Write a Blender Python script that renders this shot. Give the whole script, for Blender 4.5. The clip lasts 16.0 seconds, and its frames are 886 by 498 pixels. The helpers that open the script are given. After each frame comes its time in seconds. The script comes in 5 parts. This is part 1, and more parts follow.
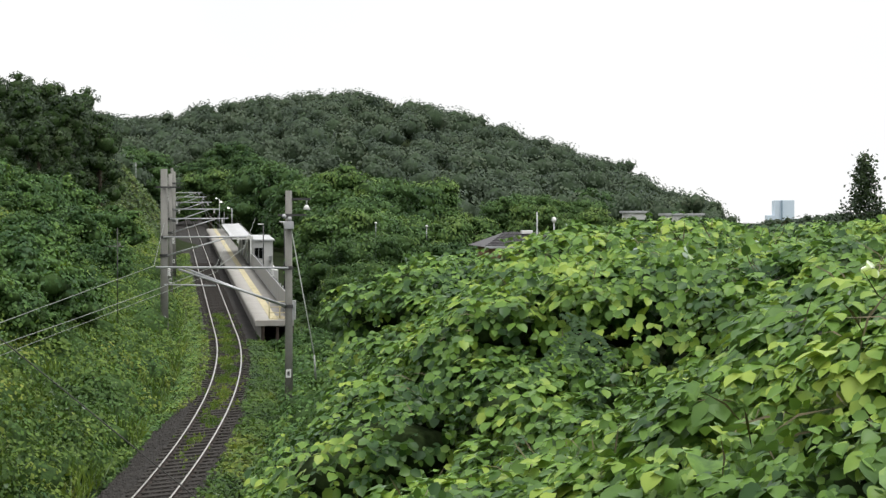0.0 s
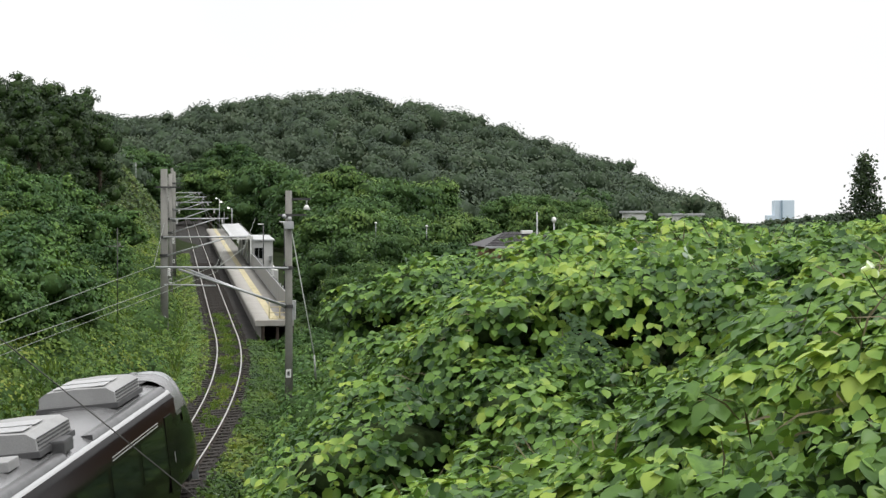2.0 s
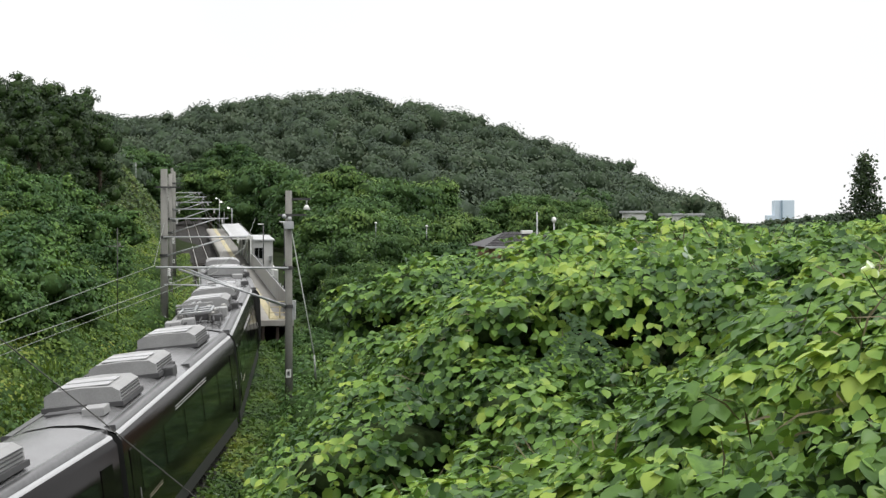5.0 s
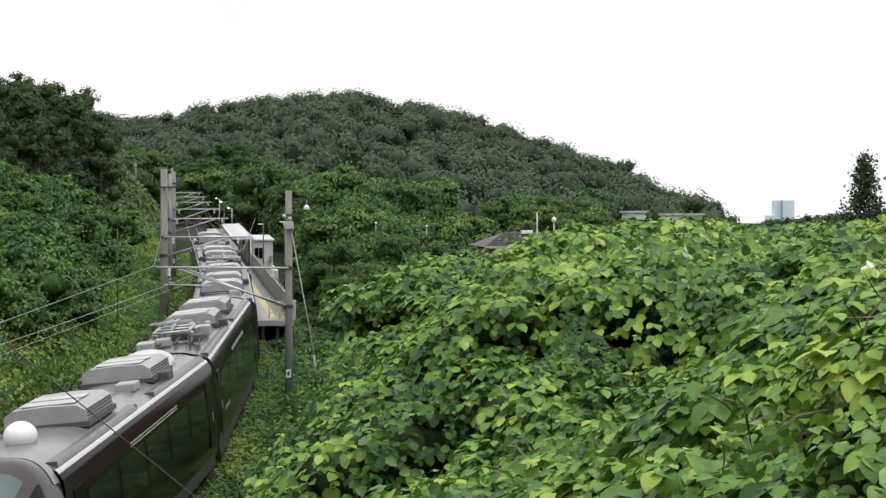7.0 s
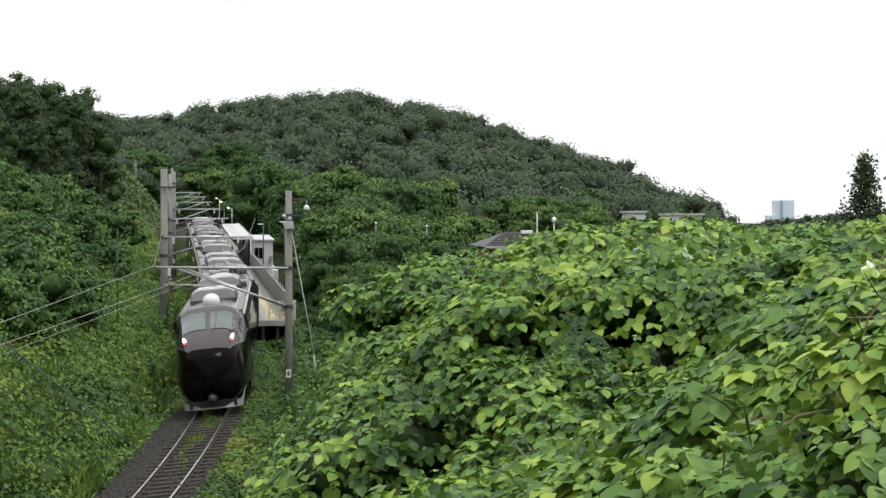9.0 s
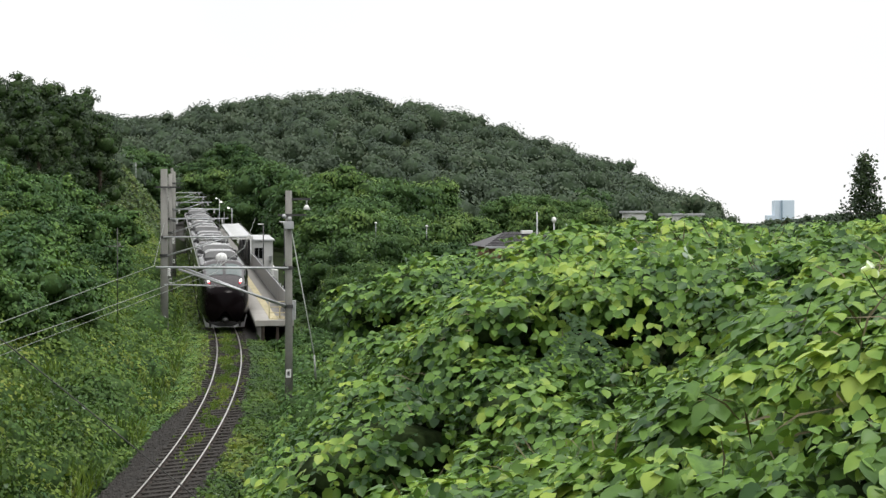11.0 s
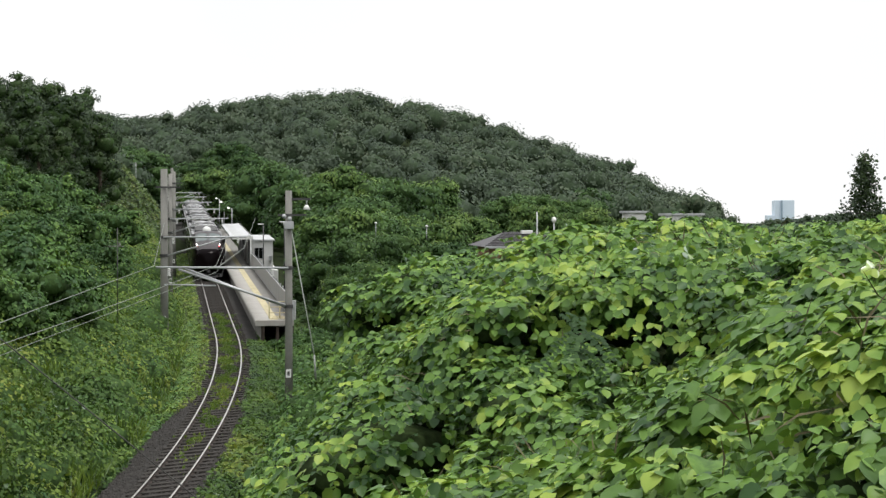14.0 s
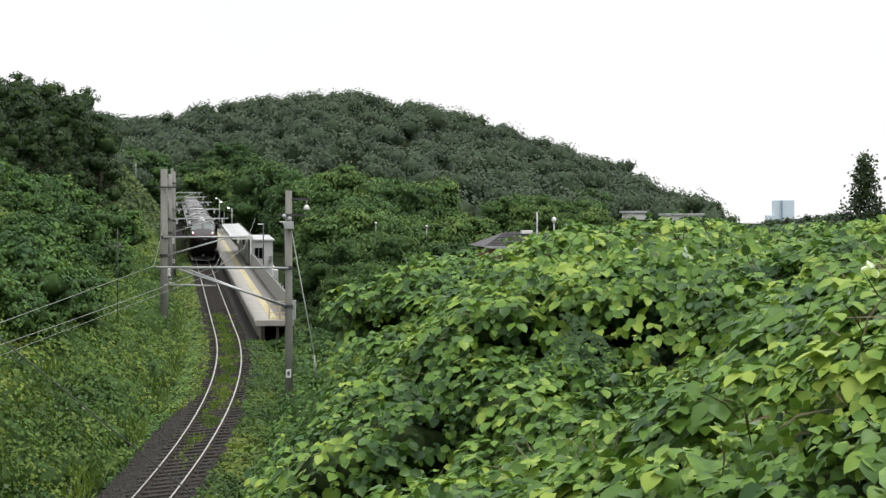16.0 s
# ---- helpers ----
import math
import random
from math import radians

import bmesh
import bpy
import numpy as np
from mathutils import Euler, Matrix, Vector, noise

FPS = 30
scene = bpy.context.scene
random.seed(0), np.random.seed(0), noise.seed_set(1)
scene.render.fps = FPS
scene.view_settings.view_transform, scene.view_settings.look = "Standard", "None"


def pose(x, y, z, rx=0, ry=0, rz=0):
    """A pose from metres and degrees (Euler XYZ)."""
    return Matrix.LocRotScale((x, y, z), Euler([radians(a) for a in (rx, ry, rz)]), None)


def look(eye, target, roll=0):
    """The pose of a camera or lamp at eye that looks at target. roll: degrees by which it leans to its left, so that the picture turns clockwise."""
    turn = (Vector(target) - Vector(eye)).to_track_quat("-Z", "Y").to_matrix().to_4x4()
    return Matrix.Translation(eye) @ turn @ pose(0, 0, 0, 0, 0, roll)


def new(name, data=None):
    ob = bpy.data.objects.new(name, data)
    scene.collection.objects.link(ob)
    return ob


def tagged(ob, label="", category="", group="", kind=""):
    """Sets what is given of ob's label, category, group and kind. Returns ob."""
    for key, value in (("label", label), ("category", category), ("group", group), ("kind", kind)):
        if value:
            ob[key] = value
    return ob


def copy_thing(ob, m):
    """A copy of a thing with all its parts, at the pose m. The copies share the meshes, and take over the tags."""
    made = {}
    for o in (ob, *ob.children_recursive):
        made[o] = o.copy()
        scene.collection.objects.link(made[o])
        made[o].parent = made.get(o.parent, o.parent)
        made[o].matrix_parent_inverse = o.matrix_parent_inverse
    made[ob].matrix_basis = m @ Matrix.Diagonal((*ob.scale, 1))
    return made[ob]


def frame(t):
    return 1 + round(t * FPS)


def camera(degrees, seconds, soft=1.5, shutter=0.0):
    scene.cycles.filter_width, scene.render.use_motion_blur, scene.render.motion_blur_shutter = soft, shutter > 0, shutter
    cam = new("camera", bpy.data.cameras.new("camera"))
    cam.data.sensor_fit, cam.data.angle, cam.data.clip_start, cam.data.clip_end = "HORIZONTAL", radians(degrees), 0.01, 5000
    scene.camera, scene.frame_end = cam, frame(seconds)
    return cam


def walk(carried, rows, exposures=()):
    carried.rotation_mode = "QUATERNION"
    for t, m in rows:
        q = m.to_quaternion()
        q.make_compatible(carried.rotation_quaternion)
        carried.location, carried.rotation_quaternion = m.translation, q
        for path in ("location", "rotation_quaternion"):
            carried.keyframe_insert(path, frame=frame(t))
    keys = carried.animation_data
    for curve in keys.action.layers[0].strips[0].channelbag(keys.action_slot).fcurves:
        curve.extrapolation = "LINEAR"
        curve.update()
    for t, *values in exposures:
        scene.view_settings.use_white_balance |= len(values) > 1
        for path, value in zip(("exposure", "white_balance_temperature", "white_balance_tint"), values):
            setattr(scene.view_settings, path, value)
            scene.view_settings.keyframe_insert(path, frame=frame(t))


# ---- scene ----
cam = camera(30.25, 16.0, soft=1.4)
EYE = Vector((0, 0, 9.2))
EYE_POSE = look(EYE, (0, 100, 9.2 - 1.69))
walk(cam, [(0.0, EYE_POSE), (16.0, EYE_POSE)], exposures=[(0.0, 0.0), (16.0, 0.0)])

# ---- light: bright overcast sky and a weak wide sun ----
world = bpy.data.worlds.new("overcast")
scene.world = world
world.use_nodes = True
wn, wl = world.node_tree.nodes, world.node_tree.links
wn.clear()
w_out, w_bg = wn.new("ShaderNodeOutputWorld"), wn.new("ShaderNodeBackground")
w_sky, w_mix, w_co = wn.new("ShaderNodeTexSky"), wn.new("ShaderNodeMix"), wn.new("ShaderNodeTexCoord")
w_noise, w_ramp, w_gain = wn.new("ShaderNodeTexNoise"), wn.new("ShaderNodeValToRGB"), wn.new("ShaderNodeMix")
w_sky.sky_type, w_sky.sun_disc = "NISHITA", False
w_sky.sun_elevation, w_sky.sun_rotation = radians(74), radians(126)
w_noise.inputs["Scale"].default_value, w_noise.inputs["Detail"].default_value = 3.0, 3.0
w_ramp.color_ramp.elements[0].position, w_ramp.color_ramp.elements[0].color = 0.25, (0.93, 0.94, 0.955, 1)
w_ramp.color_ramp.elements[1].position, w_ramp.color_ramp.elements[1].color = 0.5, (1.0, 1.0, 1.0, 1)
w_gain.data_type = w_mix.data_type = "RGBA"
w_gain.blend_type = "MULTIPLY"
w_gain.inputs[0].default_value = 1.0
w_gain.inputs[7].default_value = (0.09, 0.09, 0.09, 1)
w_mix.inputs[0].default_value = 0.95
wl.new(w_co.outputs["Generated"], w_noise.inputs["Vector"])
wl.new(w_noise.outputs["Fac"], w_ramp.inputs["Fac"])
wl.new(w_sky.outputs["Color"], w_gain.inputs[6])
wl.new(w_gain.outputs[2], w_mix.inputs[6])
wl.new(w_ramp.outputs["Color"], w_mix.inputs[7])
wl.new(w_mix.outputs[2], w_bg.inputs["Color"])
w_sep, w_lift = wn.new("ShaderNodeSeparateXYZ"), wn.new("ShaderNodeMapRange")
wl.new(w_co.outputs["Generated"], w_sep.inputs[0])
wl.new(w_sep.outputs["Z"], w_lift.inputs["Value"])
# an overcast sky is over twice as bright overhead as at the horizon
w_lift.inputs["From Min"].default_value, w_lift.inputs["From Max"].default_value = 0.13, 1.0
w_lift.inputs["To Min"].default_value, w_lift.inputs["To Max"].default_value = 1.06, 1.8
wl.new(w_lift.outputs[0], w_bg.inputs["Strength"])
wl.new(w_bg.outputs["Background"], w_out.inputs["Surface"])
sun = new("sun", bpy.data.lights.new("sun", "SUN"))
sun.data.energy, sun.data.angle, sun.data.color = 1.7, radians(14), (1.0, 0.97, 0.92)
sun.matrix_world = look((0, 0, 100), (-22, 16, 0))


# ---- materials ----
def material(name, base, rough=0.6, metal=0.0, vary=0.25, scale=3.0, bump=0.0, coat=0.0, fine=40.0, emit=0.0, spec=0.5):
    m = bpy.data.materials.new(name)
    m.use_nodes = True
    n, l = m.node_tree.nodes, m.node_tree.links
    b = n["Principled BSDF"]
    b.inputs["Roughness"].default_value, b.inputs["Metallic"].default_value = rough, metal
    b.inputs["Coat Weight"].default_value, b.inputs["Coat Roughness"].default_value = coat, 0.08
    b.inputs["Specular IOR Level"].default_value = spec
    co = n.new("ShaderNodeTexCoord")
    big, small = n.new("ShaderNodeTexNoise"), n.new("ShaderNodeTexNoise")
    big.inputs["Scale"].default_value, small.inputs["Scale"].default_value = scale, fine
    big.inputs["Detail"].default_value = 5
    l.new(co.outputs["Object"], big.inputs["Vector"])
    l.new(co.outputs["Object"], small.inputs["Vector"])
    add = n.new("ShaderNodeMath")
    add.operation = "ADD"
    l.new(big.outputs["Fac"], add.inputs[0])
    l.new(small.outputs["Fac"], add.inputs[1])
    ramp = n.new("ShaderNodeMapRange")
    ramp.inputs["From Min"].default_value, ramp.inputs["From Max"].default_value = 0.65, 1.35
    ramp.inputs["To Min"].default_value, ramp.inputs["To Max"].default_value = 1 - vary, 1 + vary
    l.new(add.outputs[0], ramp.inputs["Value"])
    mul = n.new("ShaderNodeVectorMath")
    mul.operation = "SCALE"
    mul.inputs[0].default_value = base
    l.new(ramp.outputs[0], mul.inputs["Scale"])
    l.new(mul.outputs[0], b.inputs["Base Color"])
    if bump:
        bp = n.new("ShaderNodeBump")
        bp.inputs["Strength"].default_value, bp.inputs["Distance"].default_value = bump, 0.02
        l.new(small.outputs["Fac"], bp.inputs["Height"])
        l.new(bp.outputs[0], b.inputs["Normal"])
    if emit:
        b.inputs["Emission Color"].default_value, b.inputs["Emission Strength"].default_value = (*base, 1), emit
    return m


def leaf_material(name, dark, light, yellow, scale=0.3, gloss=0.12, through_light=0.25, rough=0.42, blade=0.3, whole=0.0):
    """Leaf: each blade its own green between dark and light, a few yellowish; light passes through it."""
    m = bpy.data.materials.new(name)
    m.use_nodes = True
    n, l = m.node_tree.nodes, m.node_tree.links
    n.clear()
    geo, co, big = n.new("ShaderNodeNewGeometry"), n.new("ShaderNodeTexCoord"), n.new("ShaderNodeTexNoise")
    big.inputs["Scale"].default_value, big.inputs["Detail"].default_value = scale, 4
    l.new(co.outputs["Object"], big.inputs["Vector"])
    add = n.new("ShaderNodeMath")
    add.operation = "MULTIPLY_ADD"
    add.inputs[1].default_value = blade
    l.new(geo.outputs["Random Per Island"], add.inputs[0])
    half = n.new("ShaderNodeMath")
    half.operation = "MULTIPLY_ADD"
    half.inputs[1].default_value, half.inputs[2].default_value = 2.1, -0.6 - blade / 2 - whole / 2
    l.new(big.outputs["Fac"], half.inputs[0])
    info, own = n.new("ShaderNodeObjectInfo"), n.new("ShaderNodeMath")
    own.operation = "MULTIPLY_ADD"
    own.inputs[1].default_value = whole
    l.new(info.outputs["Random"], own.inputs[0])
    l.new(half.outputs[0], own.inputs[2])
    l.new(own.outputs[0], add.inputs[2])
    ramp = n.new("ShaderNodeValToRGB")
    e = ramp.color_ramp.elements
    e[0].position, e[0].color = 0.1, (*dark, 1)
    e[1].position, e[1].color = 0.97, (*yellow, 1)
    mid = ramp.color_ramp.elements.new(0.62)
    mid.color = (*light, 1)
    l.new(add.outputs[0], ramp.inputs["Fac"])
    dif, tra, glo = n.new("ShaderNodeBsdfDiffuse"), n.new("ShaderNodeBsdfTranslucent"), n.new("ShaderNodeBsdfGlossy")
    l.new(ramp.outputs["Color"], dif.inputs["Color"])
    warm = n.new("ShaderNodeVectorMath")
    warm.operation = "MULTIPLY"
    warm.inputs[1].default_value = (1.25, 1.3, 0.5)
    l.new(ramp.outputs["Color"], warm.inputs[0])
    l.new(warm.outputs[0], tra.inputs["Color"])
    glo.inputs["Color"].default_value, glo.inputs["Roughness"].default_value = (0.9, 0.95, 1.0, 1), rough
    mix, mix2, out, fres = n.new("ShaderNodeMixShader"), n.new("ShaderNodeMixShader"), n.new("ShaderNodeOutputMaterial"), n.new("ShaderNodeFresnel")
    fres.inputs["IOR"].default_value = 1.4
    gain = n.new("ShaderNodeMath")
    gain.operation = "MULTIPLY_ADD"
    gain.inputs[1].default_value, gain.inputs[2].default_value = gloss * 3, gloss * 0.15
    l.new(fres.outputs[0], gain.inputs[0])
    mix.inputs[0].default_value = through_light
    l.new(dif.outputs[0], mix.inputs[1])
    l.new(tra.outputs[0], mix.inputs[2])
    l.new(gain.outputs[0], mix2.inputs[0])
    l.new(mix.outputs[0], mix2.inputs[1])
    l.new(glo.outputs[0], mix2.inputs[2])
    l.new(mix2.outputs[0], out.inputs["Surface"])
    return m


M_SOIL = material("soil_under_growth", (0.02, 0.03, 0.009), 0.95, spec=0.1, vary=0.5, scale=0.4, bump=0.6, fine=6)
M_BALLAST = material("ballast_stone", (0.034, 0.032, 0.030), 0.92, spec=0.12, vary=0.5, scale=1.2, bump=1.0, fine=22)
M_STONE = material("loose_ballast_stone", (0.046, 0.043, 0.040), 0.9, spec=0.15, vary=0.5, scale=6.0, fine=30)
M_RAIL = material("worn_rail_steel", (0.55, 0.53, 0.5), 0.28, 1.0, vary=0.12, scale=2)
M_RUST = material("rusty_steel", (0.058, 0.042, 0.034), 0.8, 0.3, vary=0.35, scale=4, bump=0.3)
M_SLEEPER = material("weathered_sleeper", (0.043, 0.039, 0.035), 0.9, spec=0.12, vary=0.35, scale=3, bump=0.5)
M_CONCRETE = material("pole_concrete", (0.20, 0.198, 0.182), 0.85, spec=0.12, vary=0.25, scale=1.2, bump=0.25)
M_PLATFORM = material("platform_asphalt", (0.225, 0.218, 0.204), 0.9, spec=0.12, vary=0.18, scale=0.8, bump=0.25)
M_PLAT_EDGE = material("platform_edge_slab", (0.33, 0.315, 0.29), 0.85, vary=0.18, scale=0.9, bump=0.2)
M_PLAT_WALL = material("platform_side_concrete", (0.22, 0.21, 0.20), 0.9, spec=0.12, vary=0.35, scale=0.8, bump=0.3)
M_YELLOW = material("worn_yellow_tactile", (0.44, 0.39, 0.24), 0.85, vary=0.35, scale=1.5)
M_FENCE = material("grey_fence_board", (0.288, 0.284, 0.280), 0.7, vary=0.15, scale=1.0)
M_WHITE = material("white_paint", (0.680, 0.680, 0.663), 0.6, vary=0.07, scale=1.0)
M_ROOF_WHITE = material("pale_sheet_roof", (0.44, 0.45, 0.455), 0.5, 0.1, vary=0.1, scale=0.8)
M_STEEL = material("galvanised_steel", (0.42, 0.43, 0.44), 0.5, 0.6, vary=0.15, scale=3)
M_DARKSTEEL = material("dark_steel", (0.06, 0.06, 0.06), 0.6, 0.4, vary=0.2)
M_WIRE = material("weathered_wire", (0.221, 0.240, 0.215), 0.6, 0.3, vary=0.1)
M_DARKWIRE = material("dark_wire", (0.05, 0.05, 0.045), 0.7, 0.2, vary=0.1)
M_INSULATOR = material("white_porcelain", (0.72, 0.72, 0.70), 0.25, vary=0.05)
M_ROOF_INSULATOR = material("uneven_grey_porcelain", (0.33, 0.325, 0.31), 0.4, vary=0.35, scale=5)
M_GLASS_DARK = material("dark_window_glass", (0.006, 0.007, 0.007), 0.08, vary=0.05, spec=0.1)
M_LACQUER = material("dark_brown_lacquer", (0.005, 0.0035, 0.004), 0.14, 0.0, vary=0.15, scale=0.6, spec=0.035)
M_SKIRT = material("black_underframe", (0.012, 0.012, 0.012), 0.6, vary=0.2)
M_SILVER = material("silver_grey_roof_paint", (0.220, 0.220, 0.224), 0.27, 0.5, vary=0.22, scale=1.3, fine=9)
M_SHOULDER = material("grey_shoulder_paint_and_mask_sheen", (0.105, 0.105, 0.108), 0.32, 0.4, vary=0.3, scale=1.6, fine=7)
M_SILVER_BRIGHT = material("bright_silver_trim", (0.52, 0.52, 0.53), 0.3, 0.45, vary=0.06, scale=2)
M_UNIT = material("grey_roof_unit", (0.299, 0.299, 0.299), 0.5, 0.1, vary=0.16, scale=2)
# dark roof gear; also the shade of recesses and an opening as colour
M_UNIT_DARK = material("dark_roof_gear_and_recess_shade", (0.06, 0.06, 0.062), 0.7, vary=0.2)
M_MASK = material("grey_nose_mask", (0.034, 0.027, 0.029), 0.2, 0.0, vary=0.1, spec=0.42)
M_WINDSCREEN = material("tinted_windscreen", (0.036, 0.062, 0.058), 0.08, vary=0.05, coat=0.5)
M_GOLD = material("pale_gold_line", (0.42, 0.36, 0.25), 0.35, 0.6, vary=0.05)
M_LAMP_WHITE = material("lit_white_lamp", (1.0, 0.95, 0.92), 0.3, vary=0.0, emit=1.3)
M_LAMP_RED = material("lit_red_lamp", (1.0, 0.08, 0.10), 0.3, vary=0.0, emit=1.3)
# solid foliage hearts: shade between the leaves is put into these darker greens
M_VINE_SHADE = material("vine_heart_shade_green", (0.032, 0.050, 0.018), 0.95, spec=0.05, vary=0.5, scale=2.0, bump=0.5, fine=14)
M_CROWN_SHADE = material("crown_heart_shade_green", (0.040, 0.074, 0.022), 0.9, spec=0.1, vary=0.6, scale=1.2, bump=0.9, fine=9)
M_HILL_SHADE = material("hill_heart_shade_green", (0.046, 0.070, 0.038), 0.9, spec=0.1, vary=0.5, scale=0.5, bump=0.9, fine=2.5)
M_BARK = material("bark", (0.09, 0.07, 0.05), 0.95, vary=0.4, scale=3, bump=0.6)
M_TILE_ROOF = material("dark_grey_roof_tiles", (0.045, 0.042, 0.046), 0.6, vary=0.2, scale=2)
M_BROWN_WALL = material("brown_timber_wall", (0.22, 0.115, 0.055), 0.75, vary=0.25, scale=2)
# tower cladding made paler and bluer: distance haze in the base colour
M_TOWER = material("hazed_tower_cladding", (0.611, 0.715, 0.806), 0.5, vary=0.04, scale=0.05)
M_TOWER_GLASS = material("blue_tower_glass", (0.25, 0.34, 0.42), 0.3, vary=0.05)
M_KUDZU = leaf_material("kudzu_leaf", (0.030, 0.076, 0.016), (0.130, 0.240, 0.039), (0.285, 0.380, 0.062), 1.6, 0.085, 0.18, 0.42, 0.6)
M_VINE = material("vine_stem", (0.10, 0.085, 0.04), 0.8, vary=0.3)
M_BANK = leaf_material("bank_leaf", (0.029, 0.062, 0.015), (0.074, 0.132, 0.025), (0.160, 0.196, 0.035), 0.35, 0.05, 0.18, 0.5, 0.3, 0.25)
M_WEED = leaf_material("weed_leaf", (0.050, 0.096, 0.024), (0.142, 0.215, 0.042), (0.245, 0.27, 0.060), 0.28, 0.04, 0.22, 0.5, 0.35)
M_SHRUB = leaf_material("shrub_leaf", (0.036, 0.084, 0.025), (0.100, 0.190, 0.044), (0.165, 0.232, 0.042), 0.4, 0.06, 0.2, 0.5, 0.35, 0.25)
M_BUSH = leaf_material("bushy_tree_leaf", (0.022, 0.050, 0.014), (0.052, 0.104, 0.026), (0.11, 0.165, 0.038), 0.4, 0.05, 0.18, 0.5, 0.25, 0.3)
M_GRASS = leaf_material("grass_blade", (0.05, 0.09, 0.024), (0.095, 0.15, 0.034), (0.19, 0.20, 0.06), 0.6, 0.08)
M_TREE = leaf_material("broadleaf_leaf", (0.030, 0.068, 0.022), (0.080, 0.150, 0.040), (0.138, 0.208, 0.052), 0.4, 0.05, 0.18, 0.5, 0.25, 0.6)
M_DARKTREE = leaf_material("dark_forest_leaf", (0.022, 0.041, 0.016), (0.046, 0.074, 0.026), (0.081, 0.105, 0.034), 0.3, 0.07, 0.15, 0.5, 0.25, 0.3)
# far woods: distance haze is put into these greyed, bluish leaf greens
M_HILL_HAZED = leaf_material("hazed_hill_leaf", (0.036, 0.055, 0.036), (0.066, 0.091, 0.055), (0.092, 0.114, 0.066), 0.11, 0.05, 0.12, 0.5, 0.15)

# ---- plan: the line, its grade and the lie of the land ----
GRADE = 0.0369
rng = np.random.default_rng(7)


def track_x(y):
    """Centre of the track: a left-hand curve that runs out into a straight."""
    y = np.asarray(y, dtype=float)
    c = np.minimum(y, 86.7)
    return -7.93 - 0.0019 * (c - 43.5) ** 2 - 0.1664 * np.maximum(y - 86.7, 0)


def track_slope(y):
    return -0.0038 * (min(y, 86.7) - 43.5)


def rail_z(y):
    return GRADE * np.minimum(np.asarray(y, dtype=float), 320)


def cant(y):
    """Lean of the track in its curve, as a slope across."""
    return 0.105 * (1 - smooth(66, 92, y))


def bed_z(d, y):
    """Top of the ballast, d metres across from the track's centre."""
    return rail_z(y) + np.interp(d, [-3.0, -1.9, -1.25, 1.25, 1.9, 3.0], [-1.15, -0.26, -0.17, -0.17, -0.26, -1.15]) + (np.asarray(d) + 0.53) * cant(y)


def smooth(a, b, v):
    t = np.clip((np.asarray(v, dtype=float) - a) / (b - a), 0, 1)
    return t * t * (3 - 2 * t)


def lumps(x, y, size, seed=0.0):
    """Cheap rolling noise from a few crossed waves, about -1 to 1."""
    u, v = np.asarray(x) / size + seed, np.asarray(y) / size + seed * 1.7
    return (np.sin(u * 1.9 + 1.3 * np.sin(v * 1.1)) + np.sin(v * 2.3 + 1.7 * np.sin(u * 0.9 + 2)) + np.sin((u + v) * 1.3 + 1.1 * np.sin(u * 2.1 - v))) / 3


def mound(x, y):
    """Top of the overgrown bank on which the camera stands."""
    x, y = np.asarray(x, dtype=float), np.asarray(y, dtype=float)
    g = np.where(x < 0, 0.85 * x, 0.85 * (1 - np.exp(-np.maximum(x, 0) / 0.9)))
    z = 7.86 + g + 0.06 * (np.minimum(y, 20) - 10)
    for cx, cy, h, r in ((2.15, 5.7, 0.86, 1.3), (1.35, 4.7, 0.42, 0.6), (1.2, 13.2, 0.2, 0.8), (1.0, 10.2, -0.72, 0.75), (0.1, 11.0, -0.6, 0.65), (0.0, 13.5, 0.16, 0.7), (-0.6, 16.5, -0.25, 0.6), (-0.66, 19.5, 0.92, 0.8), (0.6, 7.0, -0.22, 1.3), (0.75, 18.3, -0.24, 0.5), (1.3, 17.6, 0.36, 0.5), (0.42, 17.5, -0.34, 0.5), (0.9, 5.0, -0.12, 1.2)):
        z = z + h * np.exp(-((x - cx) ** 2 + ((y - cy) * 0.6) ** 2) / (r * r))
    return z - 0.08 * smooth(2.9, 3.8, x) * smooth(9, 14, y) - 0.9 * np.maximum(y - 20, 0)


RIDGE_X = np.array([-240, -170, -120, -93, -75, -62, -52, -35, -22, -5, 10, 26, 41, 49, 57, 68, 77, 95, 130, 200])
RIDGE_H = np.array([34, 30, 26, 24, 23, 26, 29, 30, 29, 27, 23.5, 18.5, 12.4, 9.2, 5, 0.8, -2.4, -5, -7, -8])


def hill(x, y):
    """The wooded hill behind the station."""
    x, y = np.asarray(x, dtype=float), np.asarray(y, dtype=float)
    top = np.interp(x * 450 / np.maximum(y, 120), RIDGE_X, RIDGE_H) + 2.6
    up = smooth(170, 450, y)
    return 3.5 + np.maximum(top, -3) * (0.25 * up + 0.75 * up ** 1.5) * (1 - 0.8 * smooth(480, 800, y))


